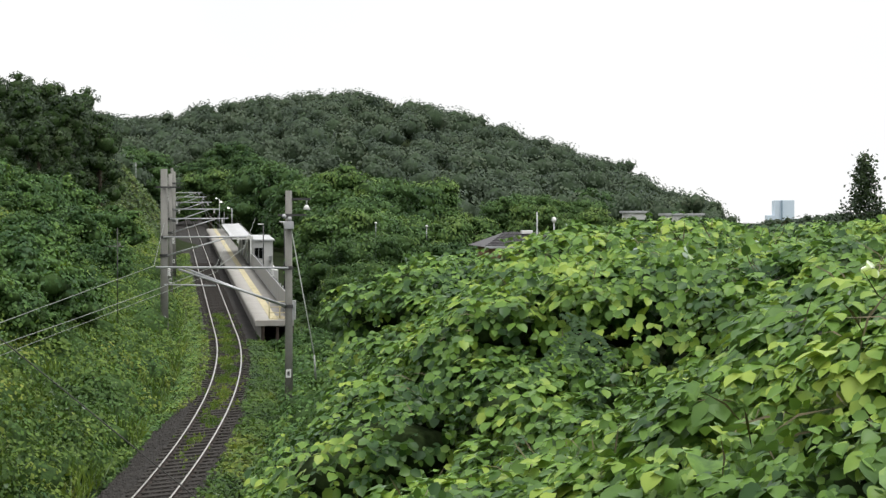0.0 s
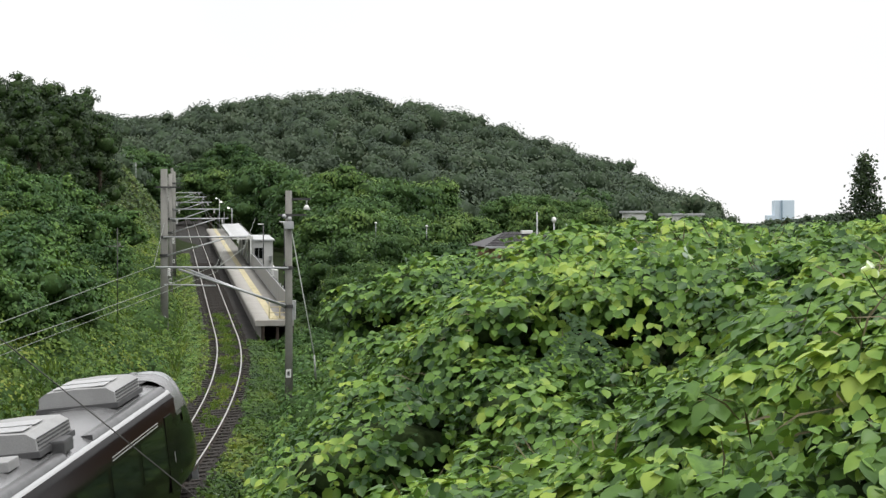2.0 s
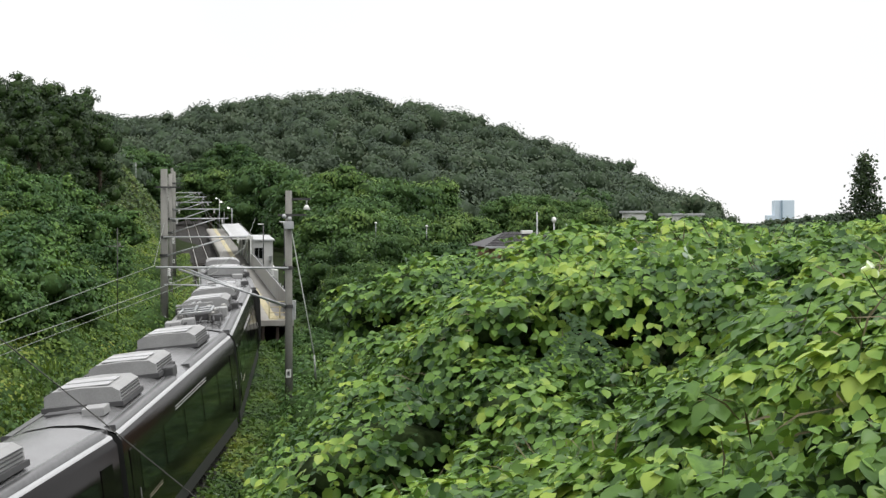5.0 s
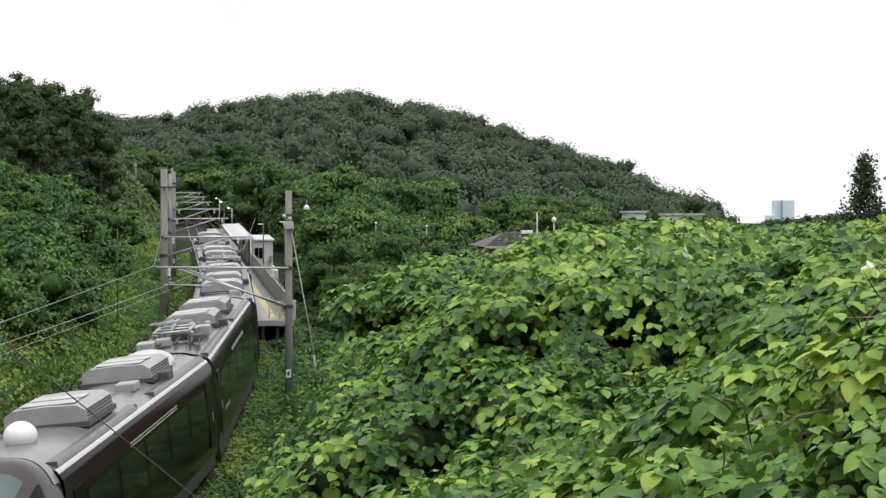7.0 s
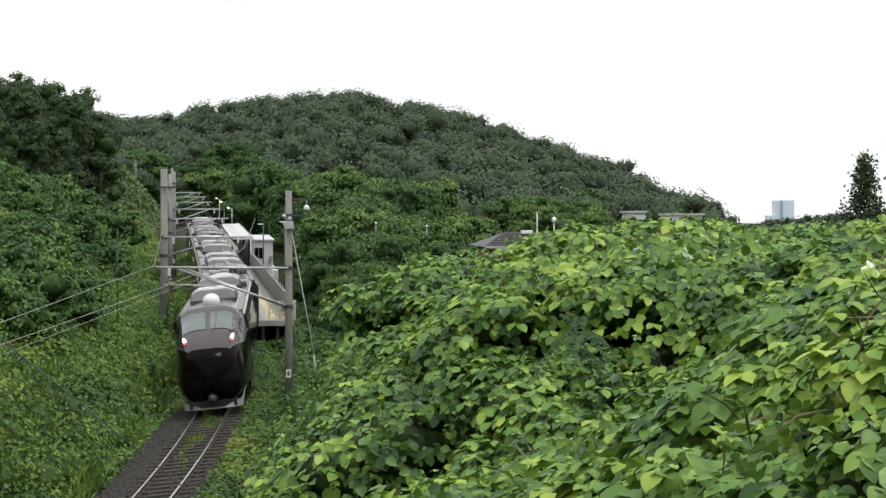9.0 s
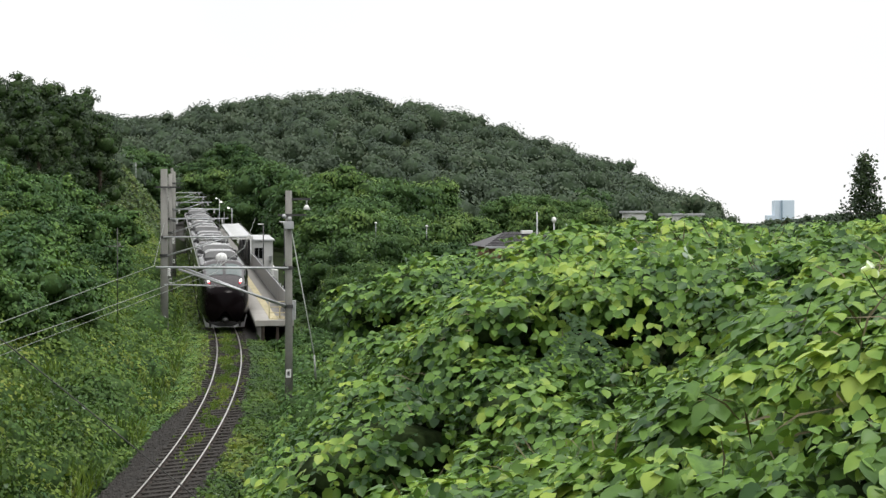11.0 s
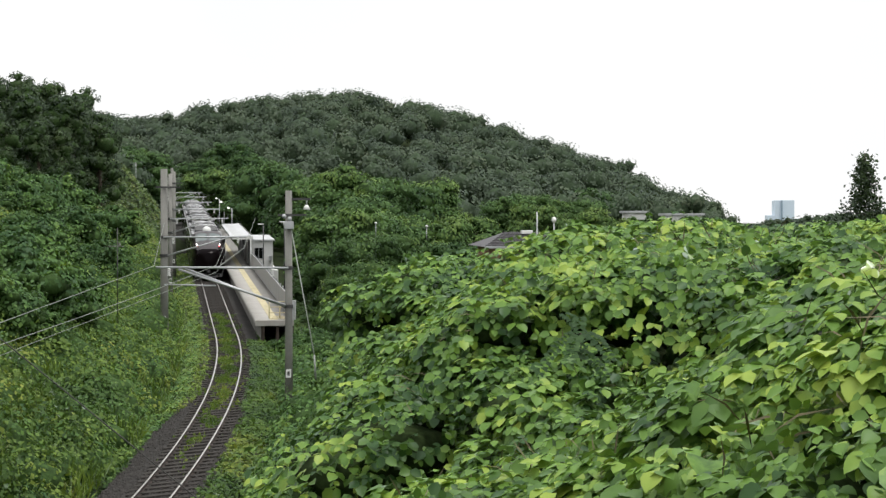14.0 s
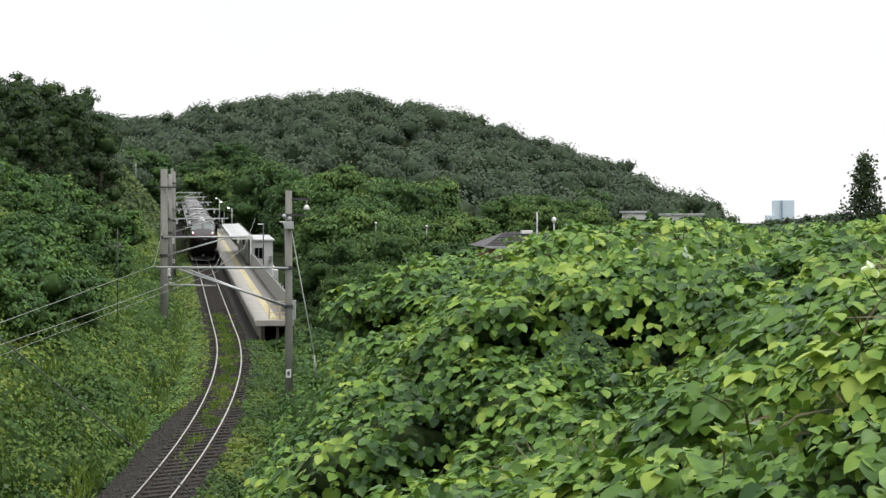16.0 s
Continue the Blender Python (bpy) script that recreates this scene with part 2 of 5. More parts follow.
def ground_z(x, y):
    x, y = np.asarray(x, dtype=float), np.asarray(y, dtype=float)
    d = x - track_x(y)
    bed = rail_z(y) - 0.62
    left = np.maximum(-d - 2.6, 0)
    bank_near = 0.50 * np.minimum(left, 26) + 0.25 * np.minimum(np.maximum(left - 26, 0), 60)
    bank_far = 7.6 * (1 - np.exp(-left / 6.0)) + 0.12 * np.minimum(np.maximum(left - 20, 0), 60)
    bank_l = bank_near + (bank_far - bank_near) * smooth(100, 145, y)
    bank_l = bank_l + 4.5 * np.exp(-((x + 35.5) / 6) ** 2 - ((y - 176) / 10) ** 2)
    right = np.maximum(d - 2.4, 0)
    z = bed + bank_l * (1 - smooth(260, 420, y))
    low = np.where(d > 0, 0.35 * np.minimum(right, 5) * (1 - smooth(60, 80, y)) - 0.25 * np.minimum(right, 14) * smooth(70, 95, y), 0)
    z = z + low
    m = mound(x, y)
    near = (1 - smooth(27, 42, y)) * smooth(2.4, 3.4, d)
    z = np.where(d > 0, z + near * np.maximum(m - 0.75 - 0.6 * (1 - smooth(12.5, 15.5, y)) + 1.6 * (1 - smooth(1.4, 3.0, y)) - z, 0), z)
    far_right = smooth(30, 120, d)
    z = z * (1 - far_right * smooth(40, 120, y)) + far_right * smooth(40, 120, y) * np.minimum(z, 2.0)
    h = hill(x, y)
    z = np.where(y > 165, np.maximum(z * (1 - smooth(200, 330, y)), h), z)
    return np.where(np.abs(d) > 3.0, z + 0.12 * lumps(x, y, 2.2) * smooth(3, 6, np.abs(d)), z)


# ---- mesh helpers ----
def part(name, bm, mat, parent=None, label="", smooth_faces=False):
    me = bpy.data.meshes.new(name)
    bm.normal_update()
    bm.to_mesh(me)
    bm.free()
    if smooth_faces:
        me.shade_smooth()
    me.materials.append(mat)
    ob = new(name, me)
    ob.parent = parent
    return tagged(ob, label)


def thing(name, label, category, group="", m=None, kind=""):
    ob = new(name)
    ob.empty_display_size = 0.2
    if m is not None:
        ob.matrix_basis = m
    return tagged(ob, label, category, group, kind)


def array_mesh(name, verts, faces, mat, parent=None, label="", smooth_faces=False):
    """A mesh from arrays: verts (n, 3), faces (m, k)."""
    verts, faces = np.asarray(verts, dtype=np.float32), np.asarray(faces, dtype=np.int32)
    k = faces.shape[1]
    me = bpy.data.meshes.new(name)
    me.vertices.add(len(verts))
    me.vertices.foreach_set("co", verts.ravel())
    me.loops.add(faces.size)
    me.loops.foreach_set("vertex_index", faces.ravel())
    me.polygons.add(len(faces))
    me.polygons.foreach_set("loop_start", np.arange(0, faces.size, k, dtype=np.int32))
    me.polygons.foreach_set("loop_total", np.full(len(faces), k, dtype=np.int32))
    me.update(calc_edges=True)
    me.validate()
    if smooth_faces:
        me.shade_smooth()
    me.materials.append(mat)
    ob = new(name, me)
    ob.parent = parent
    return tagged(ob, label)


def box(bm, cx, cy, cz, sx, sy, sz, bevel=0.0, m=None):
    r = bmesh.ops.create_cube(bm, size=1.0)
    vs = r["verts"]
    bmesh.ops.scale(bm, vec=(sx, sy, sz), verts=vs)
    bmesh.ops.translate(bm, vec=(cx, cy, cz), verts=vs)
    if bevel:
        es = list({e for v in vs for e in v.link_edges})
        q = bmesh.ops.bevel(bm, geom=es, offset=bevel, segments=2, profile=0.6, affect="EDGES")
        vs = list({v for f in q["faces"] for v in f.verts} | {v for v in vs if v.is_valid})
    if m is not None:
        bmesh.ops.transform(bm, matrix=m, verts=vs)
    return vs


def rod(bm, a, b, r0, r1=None, n=8):
    """A round bar from a to b."""
    a, b = Vector(a), Vector(b)
    m = Matrix.Translation((a + b) / 2) @ (b - a).to_track_quat("Z", "Y").to_matrix().to_4x4()
    bmesh.ops.create_cone(bm, cap_ends=True, segments=n, radius1=r0, radius2=r0 if r1 is None else r1, depth=(b - a).length, matrix=m)


def bar(name, a, b, r, mat, parent=None, n=8, label=""):
    bm = bmesh.new()
    rod(bm, a, b, r, None, n)
    return part(name, bm, mat, parent, label, n > 6)


def block(name, c, s, mat, parent=None, bevel=0.0, label="", m=None):
    bm = bmesh.new()
    box(bm, *c, *s, bevel, m)
    return part(name, bm, mat, parent, label)


def sweep(name, ys, section, mat, parent=None, label="", side=0.0, kind="", lean=True):
    """A section (offset across, height over the rail) carried along the track."""
    ys = np.asarray(ys, dtype=float)
    s = np.array(section, dtype=float)
    sl = np.array([track_slope(v) for v in ys])
    nx, ny = 1 / np.sqrt(1 + sl ** 2), -sl / np.sqrt(1 + sl ** 2)
    off = s[None, :, 0] + side
    v = np.stack([track_x(ys)[:, None] + off * nx[:, None], ys[:, None] + off * ny[:, None], rail_z(ys)[:, None] + s[None, :, 1] + (off + 0.53) * (cant(ys)[:, None] if lean else 0)], -1)
    k = len(s)
    i, j = np.meshgrid(np.arange(len(ys) - 1), np.arange(k - 1), indexing="ij")
    a = (i * k + j).ravel()
    f = np.stack([a, a + 1, a + k + 1, a + k], 1)
    return tagged(array_mesh(name, v.reshape(-1, 3), f, mat, parent, label), kind=kind)


# leaf templates: across, along, up
BLADE = (np.array([(0, 0, 0), (0.34, 0.5, 0.1), (0, 1, -0.08), (-0.34, 0.5, 0.1)], float), np.array([(0, 1, 2, 3)]))
LOBED = (np.array([(0, 0, 0), (0, 0.45, -0.05), (0, 1.0, -0.16), (0.36, 0.06, 0.07), (0.50, 0.42, 0.06), (0.27, 0.78, -0.02),
                   (-0.36, 0.06, 0.07), (-0.50, 0.42, 0.06), (-0.27, 0.78, -0.02)], float),
         np.array([(0, 3, 4, 1), (1, 4, 5, 2), (0, 1, 7, 6), (1, 2, 8, 7)]))
side = [(0.30, 0.02, 0.05), (0.49, 0.24, 0.09), (0.475, 0.5, 0.07), (0.31, 0.76, 0.0), (0.12, 0.92, -0.08)]
mid_v = [(0, 0, 0), (0, 0.25, -0.02), (0, 0.5, -0.05), (0, 0.75, -0.10), (0, 1.0, -0.18)]
ROUND = (np.array(mid_v + side + [(-x, y, z) for x, y, z in side], float),
         np.array([(k, 5 + k, 6 + k, k + 1) for k in range(4)] + [(k, k + 1, 11 + k, 10 + k) for k in range(4)]))
OVAL = (np.array([(0, 0, 0), (0.40, 0.30, 0.07), (0.33, 0.72, 0.03), (0, 1.0, -0.12), (-0.33, 0.72, 0.03), (-0.40, 0.30, 0.07)], float), np.array([(0, 1, 2, 3), (0, 3, 4, 5)]))
STALK = (np.array([(0.02, 0, 0), (0.02, 0.5, 0.12), (0, 1, -0.05), (-0.02, 0.5, 0.12)], float), np.array([(0, 1, 2, 3)]))


def unit(v):
    return v / np.maximum(np.linalg.norm(v, axis=-1, keepdims=True), 1e-9)


def leaf_arrays(pos, normal, size, template, wild=0.5, spin=None, droop=0.0):
    """Blades at pos that face along normal, each spun and tilted by chance."""
    tv, tf = template
    n = len(pos)
    nn = unit(normal + wild * rng.normal(size=(n, 3)))
    ref = rng.normal(size=(n, 3)) if spin is None else spin
    along = unit(ref - nn * (ref * nn).sum(1, keepdims=True))
    along = unit(along + np.array([0, 0, -droop]))
    across = unit(np.cross(along, nn))
    nn = np.cross(across, along)
    t = tv[None] * np.asarray(size).reshape(-1, 1, 1)
    v = pos[:, None] + t[..., :1] * across[:, None] + t[..., 1:2] * along[:, None] + t[..., 2:] * nn[:, None]
    f = tf[None] + (np.arange(n) * len(tv))[:, None, None]
    return v.reshape(-1, 3), f.reshape(-1, tf.shape[1])


def core_arrays(centre, radius, squash=0.85, rows=5, cols=6):
    """Uneven solid hearts of crowns, under the leaves: centre (n, 3), radius (n)."""
    n = len(centre)
    th = np.linspace(0.06, math.pi - 0.06, rows)
    ph = np.linspace(0, 2 * math.pi, cols, endpoint=False)
    T, P = np.meshgrid(th, ph, indexing="ij")
    d = np.stack([np.sin(T) * np.cos(P), np.sin(T) * np.sin(P), np.cos(T)], -1).reshape(1, -1, 3)
    q = 1 + 0.16 * np.sin(d[..., :1] * 5 + centre[:, None, :1] * 3) * np.sin(d[..., 2:] * 4 + centre[:, None, 1:2] * 2) + rng.uniform(-0.07, 0.07, (n, rows * cols, 1))
    v = centre[:, None] + d * q * radius[:, None, None] * np.array([1, 1, squash])
    i, j = np.meshgrid(np.arange(rows - 1), np.arange(cols), indexing="ij")
    a, b = (i * cols + j).ravel(), (i * cols + (j + 1) % cols).ravel()
    f = np.stack([a, a + cols, b + cols, b], 1)
    return v.reshape(-1, 3), (f[None] + (np.arange(n) * rows * cols)[:, None, None]).reshape(-1, 4)


def joined(groups):
    vs, fs, at = [], [], 0
    for v, f in groups:
        vs.append(v)
        fs.append(f + at)
        at += len(v)
    return np.concatenate(vs), np.concatenate(fs)


def pad_points(c, r, squash, per, up=0.5, low=-0.15, toward=0.0, fill=0.2):
    """Places over rounded leafy pads: centre (n, 3), radius (n); where leaves sit, how they face and where they point."""
    n = len(c)
    d = rng.normal(size=(n, per, 3))
    d[..., 2] = np.abs(d[..., 2]) + low
    d[..., 1] -= toward
    d = unit(d)
    ph = rng.uniform(0, 6.28, (n, 1, 2))
    q = 1 + 0.16 * np.sin(4.0 * d[..., :1] + ph[..., :1]) * np.sin(4.6 * d[..., 1:2] + ph[..., 1:]) - fill * rng.random((n, per, 1)) ** 2
    pos = c[:, None] + d * q * r[:, None, None] * np.array([1, 1, squash])
    nn = unit(d * np.array([squash, squash, 1.0])) + np.array([0, 0, up])
    along = d * np.array([1, 1, 0.2]) + 0.45 * rng.normal(size=(n, per, 3))
    return pos.reshape(-1, 3), nn.reshape(-1, 3), along.reshape(-1, 3)


def pads(c, r, squash, per, size, template, wild=0.3, core=0.78, droop=0.25, **how):
    """Leafy pads: their solid hearts and the leaves over them."""
    pos, nn, along = pad_points(c, r, squash, per, **how)
    leaves = leaf_arrays(pos, nn, size * rng.uniform(0.6, 1.3, len(pos)), template, wild, along, droop)
    return core_arrays(c - np.array([0, 0, 0.12]) * r[:, None], r * core, squash, 4, 6), leaves


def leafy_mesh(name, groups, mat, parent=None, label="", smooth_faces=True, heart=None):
    """One mesh of pads: leaves in their own material over solid hearts in shade green."""
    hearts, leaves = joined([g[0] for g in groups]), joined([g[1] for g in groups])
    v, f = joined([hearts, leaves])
    ob = array_mesh(name, v, f, heart or M_CROWN_SHADE, parent, label, smooth_faces)
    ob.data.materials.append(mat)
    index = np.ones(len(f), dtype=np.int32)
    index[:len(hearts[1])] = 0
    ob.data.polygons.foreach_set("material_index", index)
    return ob


def surface_normal(fn, x, y, e=0.25):
    gx, gy = (fn(x + e, y) - fn(x - e, y)) / (2 * e), (fn(x, y + e) - fn(x, y - e)) / (2 * e)
    return unit(np.stack([-gx, -gy, np.ones_like(gx)], -1))


# ---- ground ----
def spaced(stops):
    out = []
    for (a, step), (b, _) in zip(stops, stops[1:]):
        out += list(np.arange(a, b - 1e-6, step))
    return np.array(out + [stops[-1][0]])


gx = spaced([(-3000, 300), (-600, 40), (-200, 10), (-60, 2), (-34, 0.8), (8, 2.5), (60, 8), (220, 60), (700, 300), (3100, 1)])
gy = spaced([(-600, 60), (-60, 6), (0, 1.0), (130, 3), (220, 8), (520, 25), (900, 150), (4500, 1)])
GX, GY = np.meshgrid(gx, gy)
GZ = ground_z(GX, GY)
i, j = np.meshgrid(np.arange(len(gy) - 1), np.arange(len(gx) - 1), indexing="ij")
a = (i * len(gx) + j).ravel()
ground = array_mesh("ground", np.stack([GX, GY, GZ], -1).reshape(-1, 3), np.stack([a, a + 1, a + len(gx) + 1, a + len(gx)], 1), M_SOIL, smooth_faces=True)
tagged(ground, "earth bank and valley floor under dense green growth", "ground", kind="structure")

# ---- railway ----
track_ys = spaced([(-110, 3), (20, 1.0), (130, 3), (300, 1)])
bed = sweep("ballast_bed", track_ys, [(-3.0, -1.15), (-1.9, -0.26), (-1.25, -0.17), (1.25, -0.17), (1.9, -0.26), (3.0, -1.15)], M_BALLAST)
tagged(bed, "grey-brown crushed stone ballast of the single track", "ballast", kind="structure")
RAIL = [(-0.065, -0.16), (-0.065, -0.145), (-0.012, -0.12), (-0.012, -0.035), (-0.034, -0.03), (-0.034, -0.0015), (0.034, -0.0015), (0.034, -0.03), (0.012, -0.035), (0.012, -0.12), (0.065, -0.145), (0.065, -0.16)]
for s in (-0.567, 0.567):
    r = sweep("rail", track_ys, RAIL, M_RUST, None, "", s)
    tagged(r, "rusty steel rail with a worn bright head, on sleepers", "rail", "rails of the track")
    tagged(sweep("rail_head", track_ys, [(-0.031, -0.0015), (-0.026, 0.003), (0.026, 0.003), (0.031, -0.0015)], M_RAIL, r, "bright polished running surface", s))


def on_track(y, across=0.0, up=0.0):
    """The pose of something at that place of the line, facing along it, level across."""
    sl = track_slope(y)
    q = math.sqrt(1 + sl * sl)
    return Matrix.Translation((float(track_x(y)) + across / q, y - across * sl / q, float(rail_z(y)) + up)) @ pose(0, 0, 0, 0, 0, math.degrees(math.atan(sl)) * -1) @ pose(0, 0, 0, math.degrees(math.atan(GRADE)))


bm = bmesh.new()
box(bm, 0, 0, -0.185, 2.0, 0.22, 0.14, 0.015)
sleeper_mesh = None
y = 36.0
while y < 150:
    c = float(cant(y))
    m = on_track(y + random.uniform(-0.03, 0.03), random.uniform(-0.03, 0.03), 0.53 * c + random.uniform(-0.008, 0.008)) @ pose(0, 0, 0, 0, -math.degrees(math.atan(c)), 0)
    if sleeper_mesh is None:
        sl_ob = part("sleeper", bm, M_SLEEPER, None)
        sleeper_mesh = sl_ob.data
    else:
        sl_ob = new("sleeper", sleeper_mesh)
    sl_ob.matrix_basis = m
    tagged(sl_ob, "weathered grey-brown timber sleeper bedded in ballast", "sleeper", "sleepers of the track")
    y += 0.62

# loose stones over the ballast
ROCK = (np.array([(-0.5, -0.4, -0.3), (0.5, -0.5, -0.3), (0.45, 0.5, -0.3), (-0.5, 0.45, -0.3), (-0.3, -0.25, 0.35), (0.3, -0.3, 0.25), (0.28, 0.3, 0.38), (-0.32, 0.25, 0.3)], float),
        np.array([(0, 1, 5, 4), (1, 2, 6, 5), (2, 3, 7, 6), (3, 0, 4, 7), (4, 5, 6, 7)]))
n = 11000
yy = 41 + 30 * rng.random(n) ** 1.4
dd = rng.uniform(-2.6, 2.4, n)
v, f = leaf_arrays(np.stack([track_x(yy) + dd, yy, bed_z(dd, yy) + 0.012], -1), np.tile(np.array([0.0, 0, 1]), (n, 1)), rng.uniform(0.035, 0.085, n), ROCK, 0.4)
tagged(array_mesh("ballast_stones", v, f, M_STONE), "loose grey ballast stones along the track", "ballast", kind="stuff")

# platform
PY = spaced([(84.3, 1.5), (198, 1)])
platform = thing("platform", "narrow concrete station platform with worn yellow tactile line", "platform", kind="structure")
EDGE, BACK, TOP = 1.42, 3.4, 1.0
sweep("edge_slab", PY, [(EDGE, TOP - 0.25), (EDGE, TOP), (EDGE + 0.75, TOP)], M_PLAT_EDGE, platform, "pale concrete edge slab", lean=False)
sweep("surface", PY, [(EDGE + 0.75, TOP - 0.004), (BACK, TOP - 0.004), (BACK, TOP - 0.3)], M_PLATFORM, platform, "grey worn surface", lean=False)
sweep("tactile_line", PY, [(EDGE + 0.76, TOP + 0.006), (EDGE + 1.16, TOP + 0.006)], M_YELLOW, platform, "worn yellow line", lean=False)
sweep("side_wall", PY, [(EDGE + 0.30, TOP - 0.25), (EDGE + 0.30, -0.7)], M_PLAT_WALL, platform, lean=False)
sweep("soffit", PY, [(EDGE + 0.30, TOP - 0.25), (EDGE, TOP - 0.25)], M_PLAT_WALL, platform, lean=False)
sweep("back_wall", PY, [(BACK, TOP - 0.3), (BACK, -2.5)], M_PLAT_WALL, platform, lean=False)
m0 = on_track(84.3)
block("end_beam", ((EDGE + BACK) / 2, 0.02, TOP - 0.16), (BACK - EDGE, 0.3, 0.3), M_PLAT_EDGE, platform, 0.02, "", m0)
for k in range(3):
    block("end_post", (EDGE + 0.4 + k * 0.75, 0.12, 0.0), (0.16, 0.2, 1.9), M_RUST, platform, 0.01, "rusty brown support post", m0)
for k in range(6):
    block("yellow_stripe", (EDGE + 1.3, 0.35 + 0.32 * k, TOP + 0.012), (1.0 - 0.1 * k, 0.09, 0.012), M_YELLOW, platform, 0, "", m0)

fence = thing("platform_fence", "grey board fence along the back of the platform", "fence")
y = 86.0
while y < 150:
    m = on_track(y + 1.0)
    block("fence_panel", (BACK - 0.12, 0, TOP + 0.55), (0.05, 1.96, 1.05), M_FENCE, fence, 0.008, "", m)
    block("fence_post", (BACK - 0.05, -0.98, TOP + 0.58), (0.09, 0.09, 1.16), M_STEEL, fence, 0.01, "", m)
    y += 2.0
rail_end = thing("platform_end_railing", "low yellowish metal railing across the platform end", "railing", m=on_track(85.0))
for k in range(3):
    bar("rail_post", (EDGE + 0.75 + k * 0.55, 0, TOP), (EDGE + 0.75 + k * 0.55, 0, TOP + 0.9), 0.03, M_YELLOW, rail_end)
for h in (0.3, 0.6, 0.88):
    bar("rail_bar", (EDGE + 0.75, 0, TOP + h), (EDGE + 1.85, 0, TOP + h), 0.022, M_YELLOW, rail_end)

# ---- trains cars ----
HALF = [(1.25, 0.32), (1.38, 0.85), (1.42, 1.45), (1.415, 2.25), (1.40, 2.99), (1.31, 3.13)]


def loft(name, secs, mat, parent, label="", smooth_faces=True):
    """A skin over sections, each a list of points of equal count."""
    v = np.array(secs, float)
    n, k = v.shape[:2]
    i, j = np.meshgrid(np.arange(n - 1), np.arange(k - 1), indexing="ij")
    a = (i * k + j).ravel()
    return array_mesh(name, v.reshape(-1, 3), np.stack([a, a + 1, a + k + 1, a + k], 1), mat, parent, label, smooth_faces)


def nose_point(u, a, grow=0.0, brow=0.15):
    """A point of the nose: u from the full body (0) to the tip (1), a across from -1.57 to 1.57 over the top, beyond it down the sides."""
    w = 1.415 * (1 - 0.28 * u ** 2.4) + grow
    start = 0.18 if brow else 0.42
    zt = 3.50 - 1.42 * max(0.0, (u - start) / (1 - start)) ** 1.2 + brow * math.exp(-((u - 0.17) / 0.12) ** 2) + grow
    zm = 1.45
    s, c = math.sin(a), math.cos(a)
    p = 0.44 + 0.08 * u
    x = w * math.copysign(abs(s) ** p, s) * (1 - 0.13 * max(0.0, c) ** 0.6 * min(1.0, u * 3.0))
    z = zm + (zt - zm) * abs(c) ** (p + 0.08) if c > 0 else zm - (zm - 0.42) * abs(c) ** 0.6
    y = -3.6 * (1 - (1 - u) ** 1.35) - grow
    bulge = 0.5 * u * (1 - (x / 1.5) ** 2)
    return (x, y - bulge * max(0.0, c if c > 0 else 1 + c * 0.6), z)


def ac_unit(car, y, length=2.5, wide=1.8, tall=0.44):
    bm = bmesh.new()
    base = [(-wide / 2, 3.42), (-wide / 2 + 0.02, 3.42 + tall * 0.74), (-wide / 2 + 0.2, 3.42 + tall), (0, 3.45 + tall), (wide / 2 - 0.2, 3.42 + tall), (wide / 2 - 0.02, 3.42 + tall * 0.74), (wide / 2, 3.42)]
    rings = [[bm.verts.new((x, yy, z)) for x, z in base] for yy in (y - length / 2, y + length / 2)]
    for k in range(len(base) - 1):
        bm.faces.new((rings[0][k], rings[0][k + 1], rings[1][k + 1], rings[1][k]))
    bm.faces.new(rings[0])
    bm.faces.new(rings[1][::-1])
    unit_ob = part("roof_unit", bm, M_UNIT, car, "pale grey roof air conditioner")
    bm = bmesh.new()
    box(bm, 0, y, 3.45, wide + 0.12, length + 0.12, 0.12, 0.01)
    part("unit_base", bm, M_UNIT_DARK, unit_ob)
    for k in range(4):
        z = 3.50 + tall * 0.17 * k
        for sx in (-1, 1):
            bm = bmesh.new()
            box(bm, sx * (wide / 2 - 0.005), y, z + 0.02, 0.03, length * 0.9, 0.025)
            part("louvre", bm, M_UNIT_DARK, unit_ob)
    for sy in (-0.72, 0.1):
        bm = bmesh.new()
        box(bm, 0, y + sy, 3.462 + tall, wide - 0.6, 0.62, 0.02, 0.006)
        part("fan_hatch", bm, M_SILVER_BRIGHT, unit_ob)


def insulator(car, x, y, z, h=0.32):
    bm = bmesh.new()
    for k in range(4):
        bmesh.ops.create_cone(bm, cap_ends=True, segments=10, radius1=0.13, radius2=0.08, depth=h / 4.4, matrix=Matrix.Translation((x, y, z + (k + 0.5) * h / 4)))
    part("insulator", bm, M_ROOF_INSULATOR, car, "", True)


